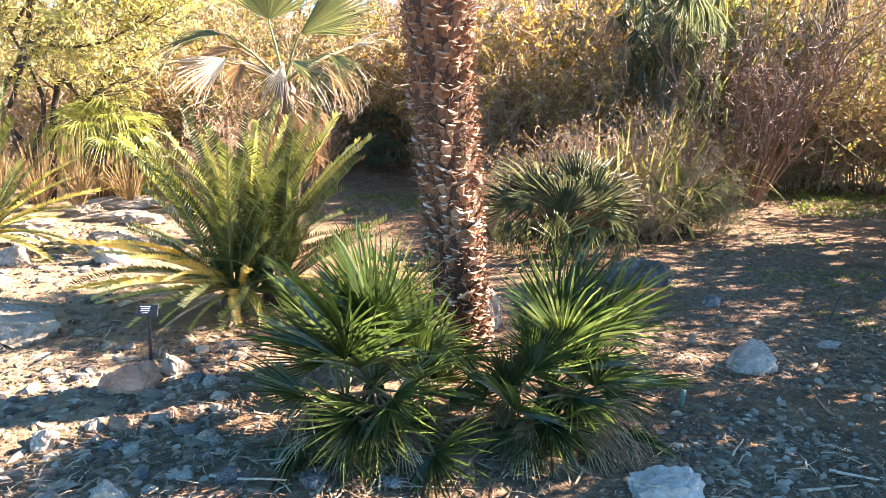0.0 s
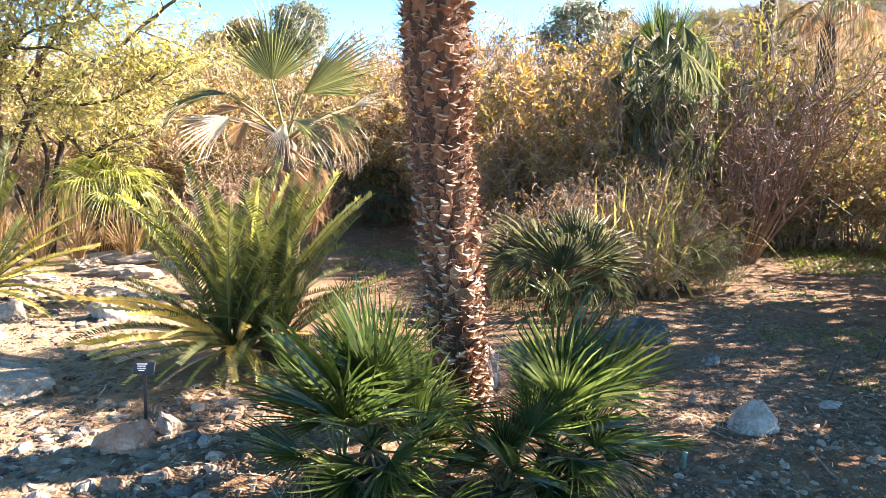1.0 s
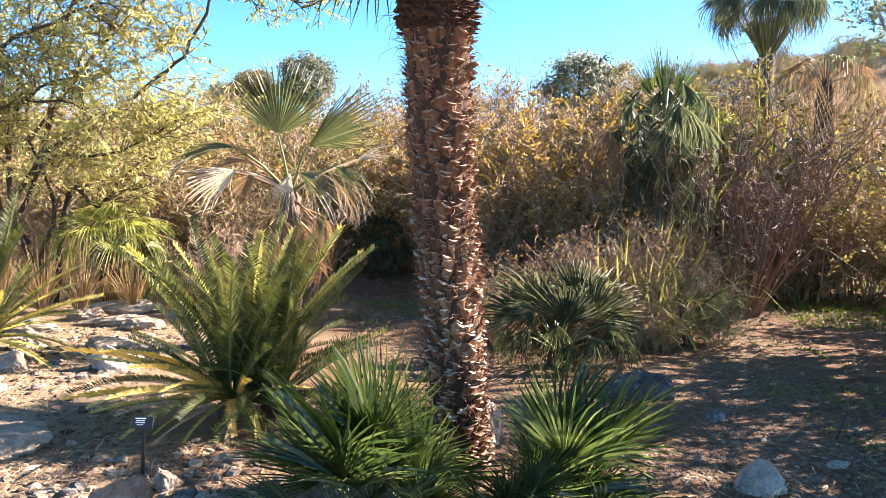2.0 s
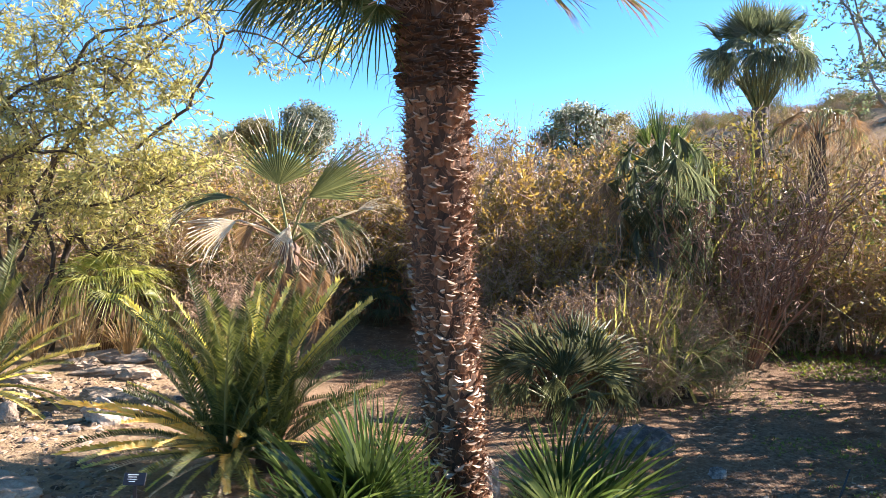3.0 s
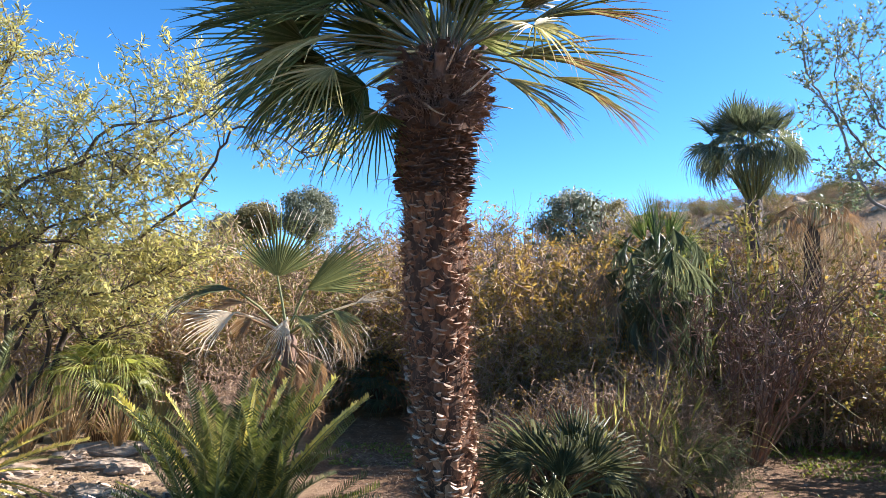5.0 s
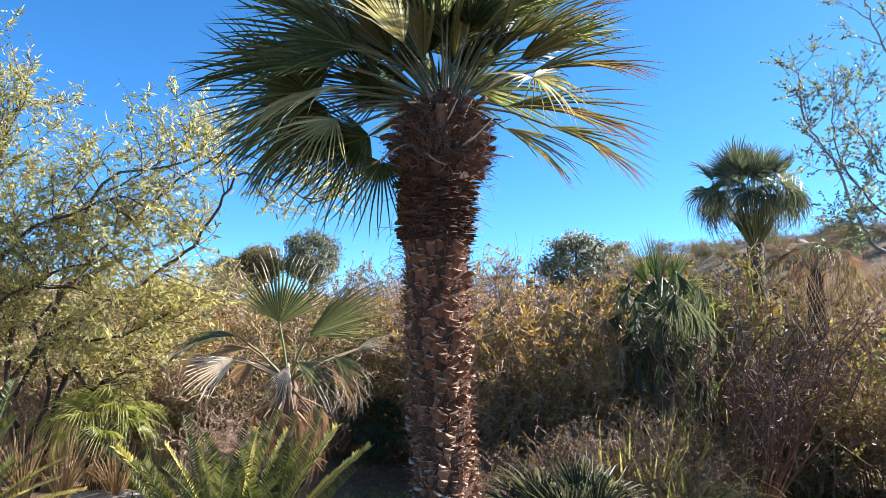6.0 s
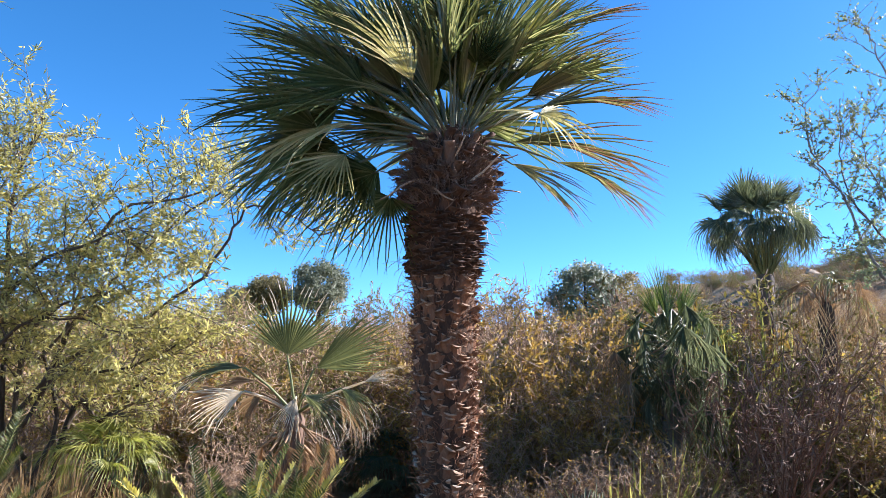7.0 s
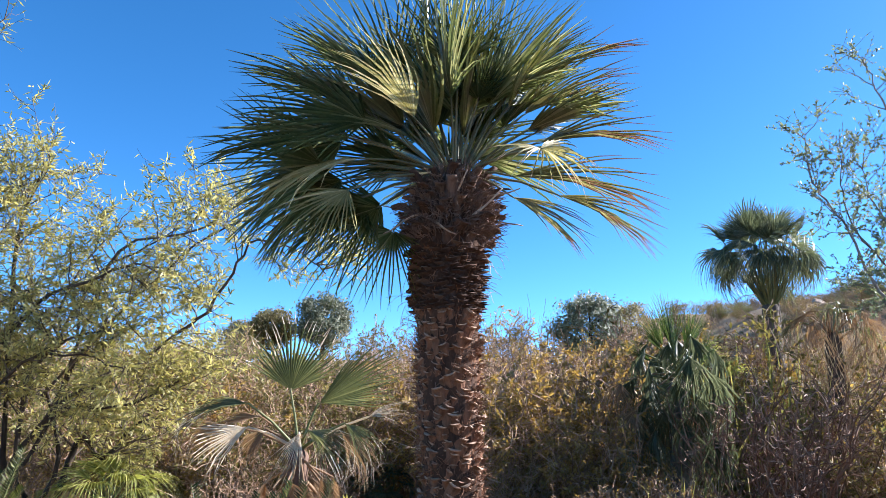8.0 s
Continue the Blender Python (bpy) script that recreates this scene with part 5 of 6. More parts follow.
WILLOWY = dict(levels=[(26, 0.8, 0.12, 0.14, 0.62), (10, 0.42, 0.16, 0.10, 0.62)], leaves=10, size=0.105, width=0.0108, droop=0.22, leaf_from=0, thin=0.45, least=0.0022)
WILLOWY["from"] = 0.16
tree("willowy_tree", "spreading tree with dark limbs and narrow yellow-green leaves", (-5.3, 8.9, 0.0), [
    ([(-5.3, 8.9, -0.1), (-5.25, 8.85, 0.5), (-5.5, 8.8, 1.2), (-5.0, 8.7, 1.9), (-4.5, 8.5, 2.15), (-3.95, 8.3, 2.35), (-3.45, 8.1, 2.7), (-2.95, 8.0, 3.05), (-2.6, 7.9, 3.6), (-2.4, 7.8, 3.85), (-1.95, 7.7, 3.75), (-1.5, 7.6, 3.45)], 0.04, 0.8),
    ([(-5.28, 8.88, 0.4), (-4.95, 8.85, 1.3), (-5.3, 8.9, 2.4), (-4.75, 8.8, 3.6), (-4.05, 8.6, 3.95), (-3.6, 8.5, 4.2)], 0.032, 0.45),
    ([(-5.45, 8.9, 0.2), (-6.0, 8.8, 1.2), (-5.7, 8.7, 2.6), (-5.7, 8.5, 3.9), (-5.6, 8.4, 4.75)], 0.034),
    ([(-5.6, 8.6, 1.2), (-5.6, 8.3, 2.4), (-5.1, 8.2, 3.15), (-4.45, 8.1, 3.4), (-3.9, 8.0, 3.6), (-3.4, 7.9, 3.4)], 0.034),
    ([(-5.2, 9.2, 0.0), (-5.0, 9.3, 1.5), (-4.6, 9.2, 1.3), (-4.25, 9.2, 1.65), (-3.8, 9.0, 1.95)], 0.05),
    ([(-5.4, 8.8, 0.8), (-5.3, 8.5, 2.2), (-4.7, 8.2, 2.7), (-4.1, 8.0, 2.8)], 0.035),
    ([(-5.4, 9.0, 0.8), (-6.4, 8.8, 2.4), (-6.8, 8.6, 3.6), (-6.9, 8.5, 4.4)], 0.034),
    ([(-5.25, 8.9, 1.5), (-4.7, 8.6, 2.9), (-4.2, 8.2, 3.8), (-3.2, 8.1, 4.05), (-2.9, 8.0, 4.25)], 0.03, 0.35),
    ([(-5.5, 8.7, 0.6), (-5.5, 8.2, 1.8), (-5.0, 7.9, 2.4), (-4.3, 7.8, 2.5), (-3.7, 7.8, 2.3)], 0.03),
    ([(-5.6, 8.9, 0.6), (-6.2, 8.4, 1.8), (-6.0, 8.0, 2.6), (-5.5, 7.8, 3.0)], 0.03),
    ([(-5.1, 8.8, 1.7), (-4.7, 8.6, 2.6), (-4.1, 8.5, 3.2), (-3.3, 8.3, 3.9), (-2.7, 8.2, 4.2), (-2.1, 8.1, 4.05)], 0.026, 0.45),
    ([(-5.6, 8.8, 1.0), (-6.4, 8.3, 3.0), (-6.5, 7.8, 4.8), (-6.05, 7.6, 5.9), (-5.75, 7.5, 6.4), (-5.6, 7.5, 6.65)], 0.022, 0.15),
    ([(-5.6, 8.8, 1.0), (-5.65, 8.6, 2.6), (-5.7, 8.5, 3.9), (-5.62, 8.5, 4.5), (-5.5, 8.5, 5.05)], 0.034),
    ([(-5.6, 8.8, 0.8), (-6.0, 8.4, 2.4), (-5.95, 8.2, 3.5), (-5.9, 8.1, 4.3), (-5.85, 8.0, 4.75)], 0.034),
    ([(-5.5, 8.8, 1.6), (-5.2, 8.6, 2.7), (-4.9, 8.6, 3.6), (-4.55, 8.6, 4.1), (-4.3, 8.6, 4.5)], 0.022, 0.3),
    ([(-5.2, 8.6, 2.0), (-4.3, 8.5, 3.0), (-3.75, 8.4, 3.8), (-3.55, 8.4, 4.45)], 0.022, 0.35),
    ([(-5.3, 8.7, 1.2), (-4.8, 8.5, 1.9), (-4.2, 8.3, 1.9), (-3.5, 8.2, 2.1), (-3.0, 8.1, 2.4)], 0.028),
], WILLOWY, 5, TREE_BARK, TREE_LEAF)

FEATHERY = dict(levels=[(13, 0.42, 0.16, 0.22, 0.6), (7, 0.22, 0.2, 0.10, 0.6)], leaves=11, size=0.042, width=0.010, droop=0.0, leaf_from=0, thin=0.45, least=0.0022)
FEATHERY["from"] = 0.4
tree("feathery_tree", "open tree with thin branches and sparse small grey-green leaves", (6.90, 7.2, 0.0), [
    ([(6.90, 7.2, -0.1), (6.60, 7.2, 1.4), (5.40, 7.1, 2.5), (4.43, 7.0, 2.99), (4.24, 7.0, 3.28), (4.05, 7.0, 3.81), (3.84, 7.0, 4.17), (3.71, 7.0, 4.42), (3.70, 7.0, 4.92)], 0.026),
    ([(6.80, 7.2, 1.2), (5.70, 7.1, 2.6), (4.85, 7.0, 3.15), (4.47, 7.0, 3.40), (4.11, 7.0, 3.81), (4.02, 7.0, 4.24), (4.06, 7.0, 4.64)], 0.02),
    ([(6.80, 7.2, 1.4), (5.60, 7.1, 3.1), (4.79, 7.0, 3.65), (4.50, 7.0, 3.82), (4.31, 7.0, 4.24), (4.28, 7.0, 4.52)], 0.02),
    ([(6.70, 7.2, 1.4), (5.30, 7.0, 2.8), (4.62, 7.0, 3.11), (4.45, 7.0, 3.18), (4.23, 7.0, 3.23), (4.01, 7.0, 3.29)], 0.014),
    ([(6.80, 7.2, 1.8), (6.10, 7.1, 3.6), (5.30, 7.0, 4.5), (4.90, 7.0, 4.88), (4.62, 7.0, 5.20), (4.50, 7.0, 5.52), (4.42, 7.0, 5.78)], 0.022),
    ([(6.85, 7.2, 1.4), (7.10, 7.3, 3.6), (6.80, 7.4, 5.2), (6.60, 7.5, 6.2)], 0.05),
    ([(6.90, 7.2, 1.0), (7.90, 7.0, 3.0), (8.50, 6.8, 4.6)], 0.05),
], FEATHERY, 6, GREY_BARK, GREY_LEAF)

# low trees beside the path, out of view, added so that their shade lies over the clearing
SHADY = dict(levels=[(13, 0.7, 0.14, 0.08, 0.6), (7, 0.38, 0.2, 0.05, 0.6)], leaves=10, size=0.085, width=0.017, droop=0.1, leaf_from=0, thin=0.45, least=0.003)
for n, (x, y, h, r) in enumerate(((5.2, 5.2, 2.2, 1.1), (3.6, 3.3, 1.75, 0.7), (4.7, 4.0, 1.8, 0.8), (6.2, 6.9, 2.6, 1.0), (7.1, 6.0, 2.6, 1.2), (6.9, 8.2, 2.3, 0.95))):
    limbs = []
    for k in range(6):
        a = k * 1.047 + n
        limbs.append(([(x, y, -0.1), (x + math.cos(a) * r * 0.35, y + math.sin(a) * r * 0.35, h * 0.4), (x + math.cos(a) * r * 0.75, y + math.sin(a) * r * 0.75, h * 0.7), (x + math.cos(a) * r, y + math.sin(a) * r, h * 0.9)], 0.04))
    tree("shade_tree", "unseen low leafy tree added to shade the clearing", (x, y, 0.0), limbs, dict(SHADY, leaves=(13, 13, 11, 19, 11, 8)[n]), 60 + n, TREE_BARK, BUSH_GREEN, group="trees beside the clearing")


# another unseen tree, added so its high crown dapples the gravel and cycad foot
x, y = 6.6, 6.9
tree("shade_tree", "unseen slender tree with a high open crown, added for shade", (x, y, 0.0), [([(x, y, -0.1), (x, y, 1.6), (x + 0.25 * math.cos(k), y + 0.25 * math.sin(k), 3.5), (x + 0.5 * math.cos(k), y + 0.5 * math.sin(k), 5.1)], 0.04) for k in (0.3, 1.35, 2.4, 3.45, 4.5, 5.55)], {**SHADY, "from": 0.62, "leaves": 13, "levels": [(11, 0.5, 0.14, 0.08, 0.6), (7, 0.3, 0.2, 0.05, 0.6)]}, 71, TREE_BARK, BUSH_GREEN, group="trees beside the clearing")



def far_tree(x, y, top, r, seed, leaf_mat, label):
    """A distant round tree: trunk, limbs and a crown of many small clumps."""
    rng = random.Random(seed)
    z = land(x, y)
    ob = thing("far_tree", label, "tree", pose(x, y, z), "far trees")
    t, c = Build(), Build()
    h = top - z
    t.tube([(0, 0, -0.2), (0.1, 0, h * 0.4), (0, 0, h * 0.85)], [0.22, 0.16, 0.05], 7)
    for k in range(9):
        a = k * 2.4
        t.tube(wander(rng, (0, 0, h * (0.3 + 0.05 * k)), (math.cos(a), math.sin(a), 0.8), r * 0.9, 4, 0.15), [0.08, 0.06, 0.045, 0.03, 0.015], 5)
    cz = h - r * 0.95
    for k in range(110):
        d = Vector((rng.gauss(0, 1), rng.gauss(0, 1), rng.gauss(0, 0.9))).normalized() * rng.uniform(0.35, 1.0) ** 0.5
        p = Vector((d.x * r, d.y * r, cz + d.z * r * 0.95))
        for _ in range(110):
            q = p + Vector((rng.gauss(0, 0.16), rng.gauss(0, 0.16), rng.gauss(0, 0.12))) * r * 0.9
            u = Vector((rng.gauss(0, 1), rng.gauss(0, 1), rng.gauss(0, 1))).normalized()
            w = u.orthogonal().normalized()
            s = 0.085 * rng.uniform(0.6, 1.3) * r / 1.6
            c.face([q - u * s, q + w * s * 0.5, q + u * s, q - w * s * 0.5])
    part("trunk", t.mesh("trunk", [TREE_BARK], True), ob)
    part("crown", c.mesh("crown", [leaf_mat]), ob)


far_tree(-8.9, 45, 9.4, 1.75, 1, FAR_GREEN, "distant round grey-green tree on the skyline")
far_tree(-12.4, 46, 8.7, 1.4, 2, OLIVE_LEAF, "distant round brownish tree on the skyline")
far_tree(-14.6, 47, 8.0, 1.3, 3, FAR_GREEN, "distant small tree on the skyline")
far_tree(7.6, 41, 8.9, 2.0, 4, FAR_GREEN, "distant broad grey-green tree on the skyline")
far_tree(10.2, 42, 8.6, 1.5, 5, OLIVE_LEAF, "distant broad brownish tree on the skyline")

# ---------------------------------------------------------------- the hill's scrub and rocks
_r = random.Random(91)
for k in range(120):
    y = _r.uniform(44, 92)
    x = y * _r.uniform(0.30, 0.72)
    brush(_r.choice((1, 5, 3, 4)), x, y, _r.uniform(0.7, 1.25), _r.uniform(0.6, 0.9), _r.uniform(0, 360))
for k in range(40):
    y = _r.uniform(40, 88)
    x = y * _r.uniform(0.32, 0.70)
    s = _r.uniform(0.3, 0.8)
    ob = new("boulder", rock_mesh(300 + k, s, s * 0.8, s * 0.6, BUFF_STONE, 0.4, 3))
    ob.matrix_basis = pose(x, y, land(x, y) + 0.05, 0, 0, _r.uniform(0, 360))
    tagged(ob, "buff boulder on the dry hillside", "rock", "boulders on the hill")

# ---------------------------------------------------------------- reeds, grass and weeds


def clump(name, x, y, seed, count, length, width, lean, droop, mat, label, category, group=""):
    b = strap_clump(random.Random(seed), count, length, width, lean, droop)
    ob = thing(name, label, category, pose(x, y, land(x, y)), group)
    part("blade_tuft", b.mesh("blade_tuft", [mat]), ob, kind="stuff")
    return ob


for k, (x, y, h) in enumerate(((-6.2, 9.6, 0.95), (-5.6, 10.2, 1.1), (-6.9, 10.0, 1.2), (-5.0, 10.6, 1.0), (-4.2, 10.6, 0.9), (-3.3, 9.3, 0.7), (-7.6, 9.5, 1.1), (-2.5, 8.2, 0.55), (0.55, 6.9, 0.6), (0.75, 7.2, 0.75), (1.55, 7.4, 0.8), (0.35, 7.9, 0.7))):
    clump("dry_grass", x, y, 400 + k, 150, h, 0.006, 0.35, 0.5, STRAW, "clump of dry straw-coloured grass among brush", "grass", "dry grass")
for k, (x, y, h, n) in enumerate(((1.9, 7.45, 1.25, 44), (2.2, 7.6, 1.4, 50), (2.6, 7.8, 1.4, 44), (1.7, 7.5, 1.3, 36), (2.85, 8.5, 1.5, 40), (3.35, 9.0, 1.5, 40), (2.15, 7.05, 0.8, 40), (2.45, 7.25, 0.9, 36), (2.75, 9.0, 1.7, 46), (3.05, 9.1, 1.5, 40), (4.35, 11.0, 3.5, 90), (4.95, 11.2, 3.7, 90), (5.5, 11.4, 3.5, 80), (3.85, 10.7, 3.3, 60), (6.6, 11.6, 3.4, 100), (5.6, 11.9, 3.8, 110), (6.8, 10.4, 2.2, 60), (1.7, 7.1, 0.7, 40), (-3.9, 9.0, 0.7, 50))):
    clump("strap_leaf_plant", x, y, 440 + k, n, h, 0.014 if h < 2.5 else 0.017, 0.55, 0.75, STRAP, "yellow-green strap-leaved plant with arching leaves", "plant", "strap-leaved plants")
for k, (x, y, h) in enumerate(((-5.3, 8.2, 1.5), (-4.9, 8.4, 1.25), (-5.6, 8.0, 1.4), (-4.55, 8.6, 1.1), (-3.9, 8.6, 0.95), (-6.0, 8.4, 1.5), (-2.6, 8.0, 0.7))):
    clump("dry_reeds", x, y, 470 + k, 70, h, 0.008, 0.34, 0.55, REED, "upright clump of orange-brown dry reeds", "reeds", "dry reeds")


def scatter(name, label, mat, seed, zones, maker, category):
    rng = random.Random(seed)
    b = Build()
    for x0, x1, y0, y1, count, small, large in zones:
        for _ in range(count):
            x, y = rng.uniform(x0, x1), rng.uniform(y0, y1)
            if noise.noise((x * 1.1, y * 1.1, seed)) < -0.12 and rng.random() < 0.8:
                continue
            maker(b, rng, x, y, land(x, y), small + (large - small) * rng.random() ** 3.2)
    tagged(new(name, b.mesh(name, [mat])), label, category, kind="stuff")


def pebble(b, rng, x, y, z, s):
    k = len(b.v)
    sx, sy, sz = s * rng.uniform(0.8, 1.6), s * rng.uniform(0.5, 1.0), s * rng.uniform(0.22, 0.6)
    a, tilt = rng.uniform(0, 6.28), rng.uniform(-0.3, 0.3)
    ca, sa = math.cos(a), math.sin(a)

    def put(u, v, w):
        u, v, w = u * sx * rng.uniform(0.65, 1.3), v * sy * rng.uniform(0.65, 1.3), w * sz * rng.uniform(0.75, 1.2)
        return Vector((x + u * ca - v * sa, y + u * sa + v * ca, z + w + u * tilt))

    b.v.extend([put(math.cos(t), math.sin(t), -0.2) for t in (0, 1.05, 2.1, 3.14, 4.2, 5.25)])
    b.v.extend([put(0.72 * math.cos(t + 0.3), 0.72 * math.sin(t + 0.3), 0.75) for t in (0, 1.05, 2.1, 3.14, 4.2, 5.25)])
    b.v.append(put(0.05, 0.05, 1.0))
    for i in range(6):
        j = (i + 1) % 6
        b.f.append((k + i, k + j, k + 6 + j, k + 6 + i))
        b.f.append((k + 6 + i, k + 6 + j, k + 12))
        b.m.extend((0, 0))


def straw(b, rng, x, y, z, s):
    a = rng.uniform(0, 6.28)
    d, n = Vector((math.cos(a), math.sin(a), rng.gauss(0, 0.12))), Vector((-math.sin(a), math.cos(a), 0))
    p = Vector((x, y, z + 0.006 + rng.random() * 0.01))
    w = min(0.0045, s * rng.uniform(0.015, 0.05))
    mid = p + d * s * 0.5 + n * s * rng.uniform(-0.15, 0.15) + Vector((0, 0, s * 0.08))
    q = p + d * s
    b.grid([[p - n * w, p + n * w], [mid - n * w, mid + n * w], [q - n * w * 0.3, q + n * w * 0.3]])


def weed(b, rng, x, y, z, s):
    for _ in range(5):
        a = rng.uniform(0, 6.28)
        d = Vector((math.cos(a) * 0.7, math.sin(a) * 0.7, rng.uniform(0.4, 1.0))) * s
        n = Vector((-math.sin(a), math.cos(a), 0)) * s * 0.16
        p = Vector((x, y, z))
        b.face([p, p + d * 0.55 + n, p + d, p + d * 0.55 - n])


scatter("gravel", "loose grey and pale gravel lying on the soil", GRAVEL, 3, ((-3.4, -1.0, 2.3, 4.1, 1100, 0.020, 0.055), (-3.6, -0.7, 2.0, 4.3, 3600, 0.005, 0.04), (0.6, 3.4, 2.0, 4.2, 5200, 0.004, 0.020), (-5.5, 5.5, 2.0, 9.0, 2600, 0.005, 0.025), (0.9, 2.9, 2.2, 3.6, 2600, 0.005, 0.034), (-5.5, -2.0, 4.2, 7.6, 3600, 0.008, 0.05), (1.0, 3.8, 2.2, 4.8, 1800, 0.008, 0.026), (-5.0, 5.0, -3.0, 2.1, 3600, 0.006, 0.04)), pebble, "gravel")
scatter("leaf_litter", "dry leaf litter and broken twigs on the soil", LITTER, 4, ((-3.2, 2.8, 2.0, 4.2, 8500, 0.025, 0.14), (-1.1, 0.2, 2.1, 2.9, 260, 0.06, 0.24), (0.7, 4.8, 2.0, 6.0, 9000, 0.015, 0.06), (-5.5, -1.9, 4.3, 8.0, 3500, 0.03, 0.12), (-5.0, 5.0, -3.0, 2.1, 3600, 0.03, 0.14), (-3.5, -0.7, 2.0, 4.5, 3500, 0.015, 0.07), (-5, 6.5, 4.0, 9.5, 5200, 0.04, 0.16), (-1.8, 0.2, 7.3, 12.0, 2600, 0.08, 0.25)), straw, "leaf litter")
scatter("weeds", "low yellow-green weeds on the bare soil", WEED, 5, ((3.6, 9.5, 9.2, 12.0, 2000, 0.03, 0.10), (-1.3, -0.2, 8.2, 9.5, 500, 0.03, 0.06), (2.6, 3.9, 4.2, 5.8, 900, 0.012, 0.04), (4.2, 6.5, 8.0, 9.4, 700, 0.03, 0.08), (2.0, 4.0, 6.3, 7.6, 160, 0.02, 0.05)), weed, "weeds")

# ---------------------------------------------------------------- rocks and stones
ROCKS = [
    (-2.70, 4.18, 0.36, 0.26, 0.18, BUFF_STONE, 8, "large buff boulder half sunk in gravel"),
    (-2.85, 5.92, 0.30, 0.20, 0.19, PALE_STONE, 14, "pale rounded rock in the sun under the cycad"),
    (-1.62, 3.38, 0.21, 0.11, 0.15, PINK_STONE, 29, "pinkish brown rock beside the plant label"),
    (-1.48, 3.60, 0.095, 0.08, 0.10, PALE_STONE, 33, "whitish rock at the foot of the plant label"),
    (-1.34, 3.46, 0.07, 0.05, 0.05, BLUE_STONE, 41, "small flat grey stone"),
    (1.73, 3.66, 0.165, 0.12, 0.145, SHADE_STONE, 52, "pale angular rock in the shade"),
    (1.58, 5.34, 0.31, 0.18, 0.17, BLUE_STONE, 66, "blue-grey rock with pale veins in the shade"),
    (1.44, 5.56, 0.10, 0.08, 0.12, PINK_STONE, 68, "small tan rock behind the blue-grey one"),
    (1.95, 4.82, 0.09, 0.07, 0.07, BLUE_STONE, 71, "small dark blue-grey stone"),
    (1.54, 4.06, 0.035, 0.03, 0.06, PALE_STONE, 83, "small white stone in a sun patch"),
    (2.34, 3.98, 0.09, 0.06, 0.035, SHADE_STONE, 93, "flat pale stone on bare soil"),
    (0.88, 2.42, 0.20, 0.14, 0.11, SHADE_STONE, 104, "rough pale rock with brown veins"),
    (0.30, 4.32, 0.11, 0.09, 0.27, PALE_STONE, 113, "tall pale rock behind the palm trunk"),
    (-1.78, 2.80, 0.075, 0.06, 0.085, PALE_STONE, 121, "upright pale stone among gravel"),
    (-1.52, 3.00, 0.085, 0.05, 0.055, PINK_STONE, 133, "small pinkish stone among gravel"),
    (-1.94, 3.55, 0.065, 0.06, 0.065, BLUE_STONE, 143, "rounded grey stone among gravel"),
    (-3.75, 5.90, 0.15, 0.12, 0.13, PALE_STONE, 153, "pale stone in the sun"),
    (-3.55, 5.30, 0.20, 0.15, 0.10, BUFF_STONE, 163, "low buff stone in the sun"),
    (-4.05, 6.6, 0.22, 0.16, 0.14, PALE_STONE, 173, "pale stone in the sun"),
    (-1.30, 2.42, 0.10, 0.07, 0.05, PALE_STONE, 183, "flat whitish stone among gravel"),
    (-0.52, 2.50, 0.085, 0.07, 0.06, BLUE_STONE, 193, "bluish stone under the fan palm"),
    (-0.20, 2.50, 0.06, 0.05, 0.035, BLUE_STONE, 203, "small bluish stone under the fan palm"),
    (-2.05, 2.72, 0.12, 0.08, 0.045, PALE_STONE, 213, "flat pale stone among gravel"),
    (-3.3, 7.6, 0.3, 0.2, 0.12, BUFF_STONE, 223, "low buff stone beside the path"),
    (-4.2, 8.1, 0.35, 0.2, 0.14, BUFF_STONE, 233, "low buff stone beside the path"),
    (-4.45, 7.35, 0.55, 0.22, 0.12, BUFF_STONE, 243, "flat buff slab edging a low terrace"),
    (-3.70, 7.75, 0.48, 0.20, 0.12, BUFF_STONE, 253, "flat buff slab edging a low terrace"),
    (-3.95, 8.60, 0.60, 0.22, 0.15, BUFF_STONE, 263, "flat buff slab edging a low terrace"),
    (-3.05, 8.35, 0.42, 0.18, 0.12, PALE_STONE, 273, "flat pale slab edging a low terrace"),
    (-3.30, 6.75, 0.34, 0.16, 0.09, BUFF_STONE, 283, "flat buff slab edging a low terrace"),
]
for x, y, sx, sy, sz, mat, seed, label in ROCKS:
    ob = new("rock", rock_mesh(seed, sx, sy, sz, mat, 0.42))
    ob.matrix_basis = pose(x, y, land(x, y) + sz * 0.18)
    tagged(ob, label, "rock")
_r = random.Random(55)
COBBLES = [rock_mesh(600 + k, 1.0, _r.uniform(0.65, 0.95), _r.uniform(0.45, 0.75), mat, 0.45, 2) for k, mat in enumerate((PALE_STONE, BLUE_STONE, BUFF_STONE, PINK_STONE, PALE_STONE, BLUE_STONE, BUFF_STONE, PALE_STONE))]
for k in range(295):
    if k < 180:
        x, y = _r.uniform(-3.4, -0.85), _r.uniform(2.1, 4.1)
    elif k < 245:
        x, y = _r.uniform(0.9, 3.0), _r.uniform(2.2, 3.6)
    else:
        x, y = _r.uniform(-5.2, -2.4), _r.uniform(4.6, 7.2)
    s = 0.018 + 0.062 * _r.random() ** 2.4
    if 180 <= k < 245:
        s *= 0.6
    elif k >= 245:
        s *= 1.5
    ob = new("stone", COBBLES[_r.randrange(8)])
    ob.matrix_basis = pose(x, y, land(x, y) + s * 0.15, _r.uniform(-15, 15), _r.uniform(-15, 15), _r.uniform(0, 360)) @ Matrix.Scale(s, 4)
    tagged(ob, "loose weathered stone lying among the gravel", "stone", "loose stones")

# ---------------------------------------------------------------- plant label and stakes


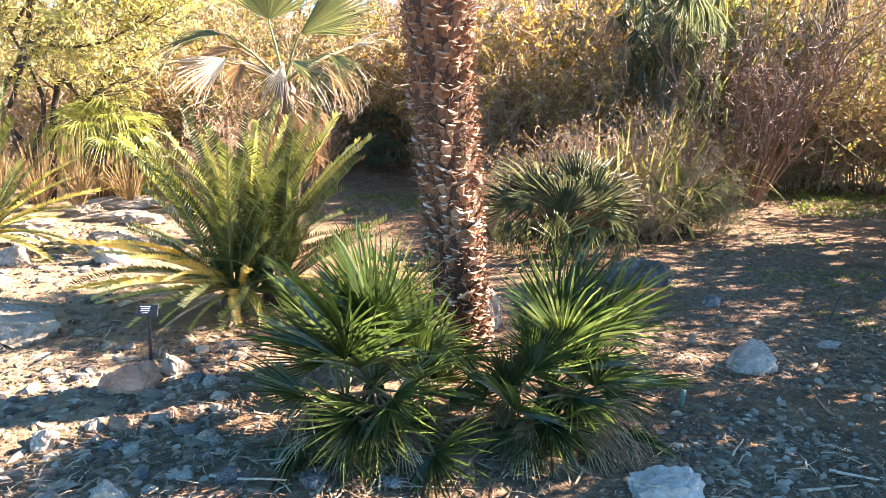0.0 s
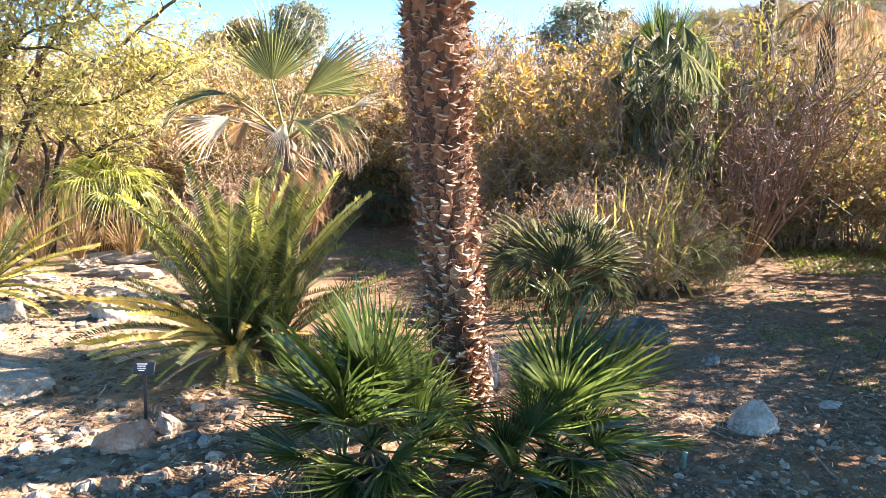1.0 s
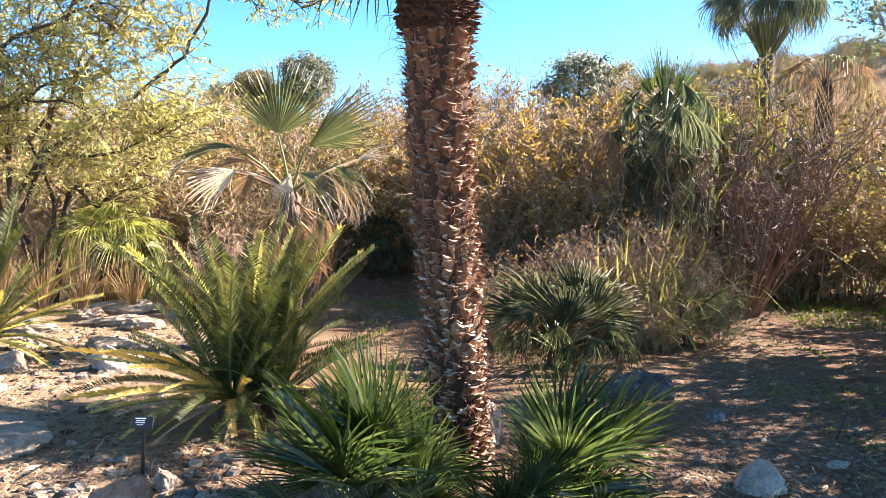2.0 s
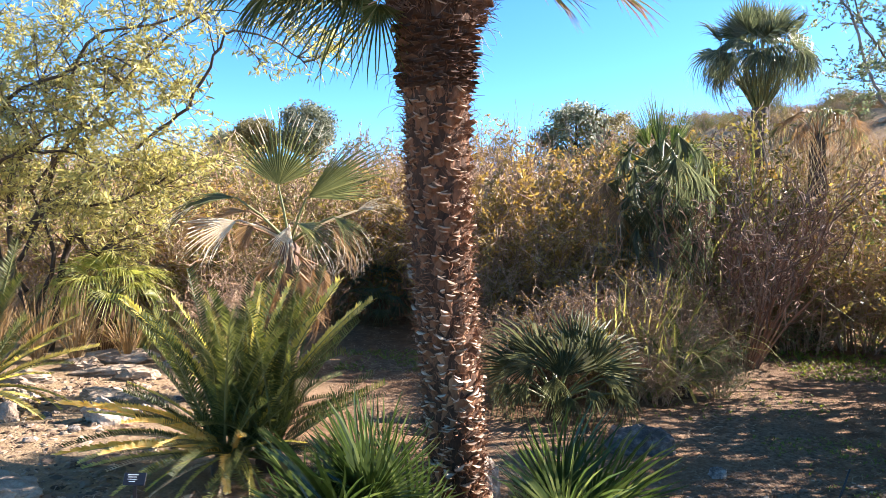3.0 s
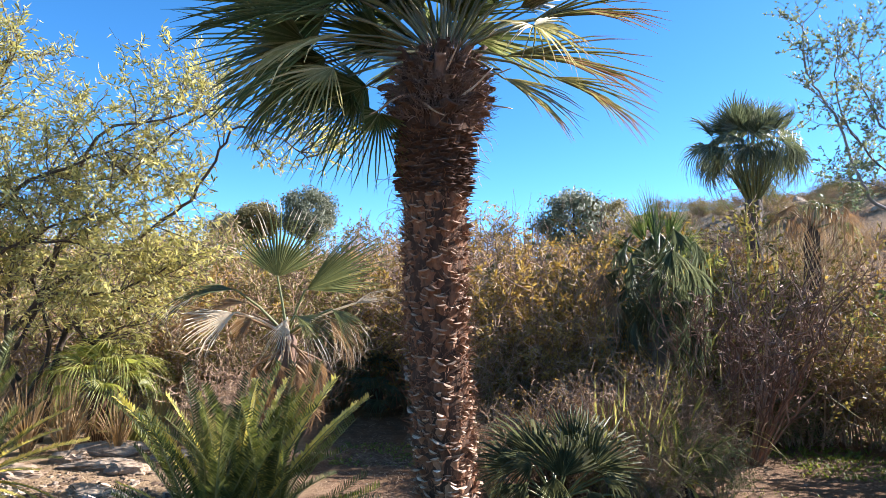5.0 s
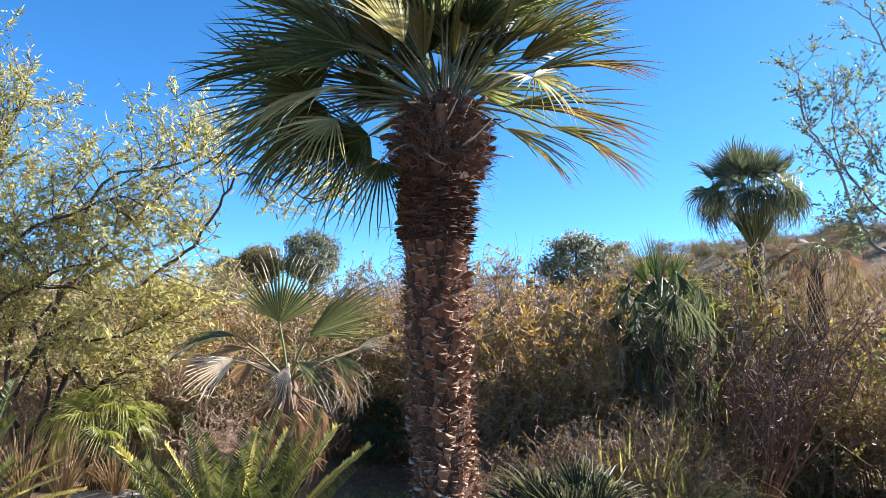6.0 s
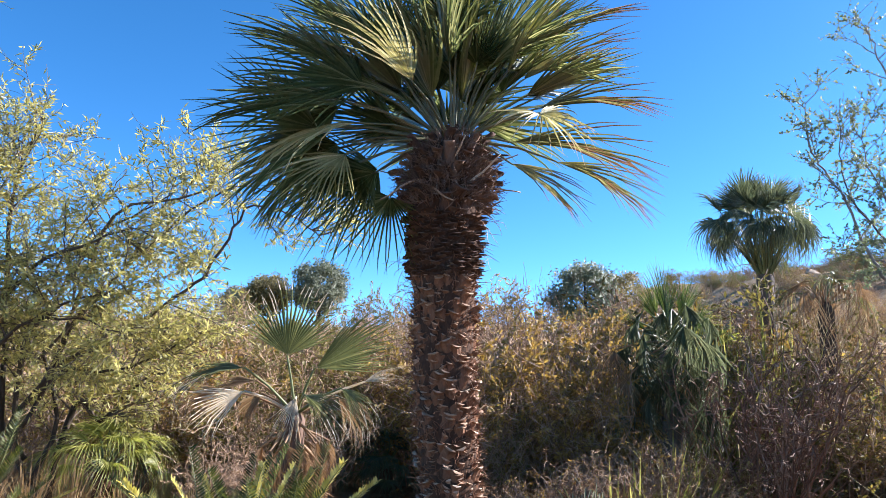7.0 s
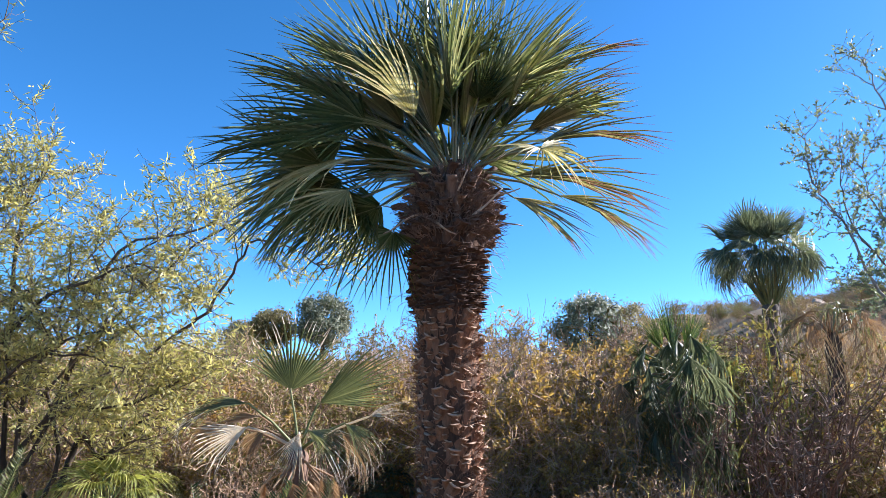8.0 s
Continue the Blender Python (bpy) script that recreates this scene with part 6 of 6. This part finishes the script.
def box(b, x0, x1, y0, y1, z0, z1, bevel=0.0):
    c = bevel
    rows = [[Vector((x0 + c, y0 + c, z0)), Vector((x1 - c, y0 + c, z0)), Vector((x1 - c, y1 - c, z0)), Vector((x0 + c, y1 - c, z0))]]
    rows += [[Vector((x0, y0, z)), Vector((x1, y0, z)), Vector((x1, y1, z)), Vector((x0, y1, z))] for z in (z0 + c, z1 - c)]
    rows += [[Vector((x0 + c, y0 + c, z1)), Vector((x1 - c, y0 + c, z1)), Vector((x1 - c, y1 - c, z1)), Vector((x0 + c, y1 - c, z1))]]
    k = len(b.v)
    b.grid(rows, closed=True)
    b.f.extend([(k + 3, k + 2, k + 1, k), (k + 12, k + 13, k + 14, k + 15)])
    b.m.extend([0, 0])


def plant_label(x, y):
    ob = thing("plant_label", "black plant label with white lettering on a metal stake", "sign", pose(x, y, land(x, y), 0, 2, 6))
    b = Build()
    box(b, -0.009, 0.009, -0.004, 0.004, -0.08, 0.29, 0.002)
    part("stake", b.mesh("stake", [BLACK_METAL]), ob)
    b = Build()
    box(b, -0.058, 0.058, -0.034, 0.034, -0.003, 0.003, 0.0015)
    plate = part("plate", b.mesh("plate", [SIGN_BLACK]), ob, pose(0, -0.012, 0.305, 58))
    for y0, w, h in ((0.022, 0.056, 0.0045), (0.010, 0.046, 0.0040), (-0.002, 0.050, 0.0030), (-0.014, 0.032, 0.0030)):
        b = Build()
        box(b, -w / 2 - 0.012, w / 2 - 0.012, y0 - h / 2, y0 + h / 2, 0.0031, 0.0039)
        part("text_bar", b.mesh("text_bar", [SIGN_WHITE]), plate)


plant_label(-1.68, 3.76)


def stake(x, y, lean, h):
    b = Build()
    b.tube([(0, 0, -0.05), (0.002, 0, h * 0.5), (0, 0, h)], [0.008, 0.007, 0.006], 7, 0, True)
    ob = new("stake", b.mesh("stake", [BLACK_METAL], True))
    ob.matrix_basis = pose(x, y, land(x, y), 0, lean, 0)
    tagged(ob, "short thin black stake stuck in the soil", "stake", "thin stakes")


stake(2.59, 4.45, 18, 0.20)
stake(3.22, 4.95, 16, 0.20)


def dry_stick(x, y, turn, length, seed):
    rng = random.Random(seed)
    b = Build()
    pts = wander(rng, (0, 0, 0), (1, 0, 0.02), length, 6, 0.06)
    b.tube(pts, [0.008 - 0.0008 * k for k in range(7)], 6, 0, True)
    ob = new("dry_stick", b.mesh("dry_stick", [BOOT_CUT], True))
    ob.matrix_basis = pose(x, y, land(x, y) + 0.008, 0, 0, turn)
    tagged(ob, "pale dry stick lying on the gravel", "stick", "dry sticks")


for k, (x, y, turn, n) in enumerate(((1.42, 2.46, 12, 0.26), (1.62, 2.62, -35, 0.18), (1.25, 2.72, 60, 0.16), (-0.72, 2.62, 20, 0.30), (-0.95, 2.55, -12, 0.36), (1.9, 3.1, 100, 0.2))):
    dry_stick(x, y, turn, n, 700 + k)

# short piece of faded irrigation tube
b = Build()
b.tube([(0, 0, -0.02), (0.002, 0, 0.04), (0.008, 0, 0.085)], [0.012, 0.012, 0.012], 10, 0, True)
tube = new("irrigation_tube", b.mesh("irrigation_tube", [plain("faded_green_plastic", (0.10, 0.20, 0.14), 0.5)], True))
tube.matrix_basis = pose(1.20, 3.23, land(1.20, 3.23))
tagged(tube, "short faded green plastic tube standing in gravel", "pipe")
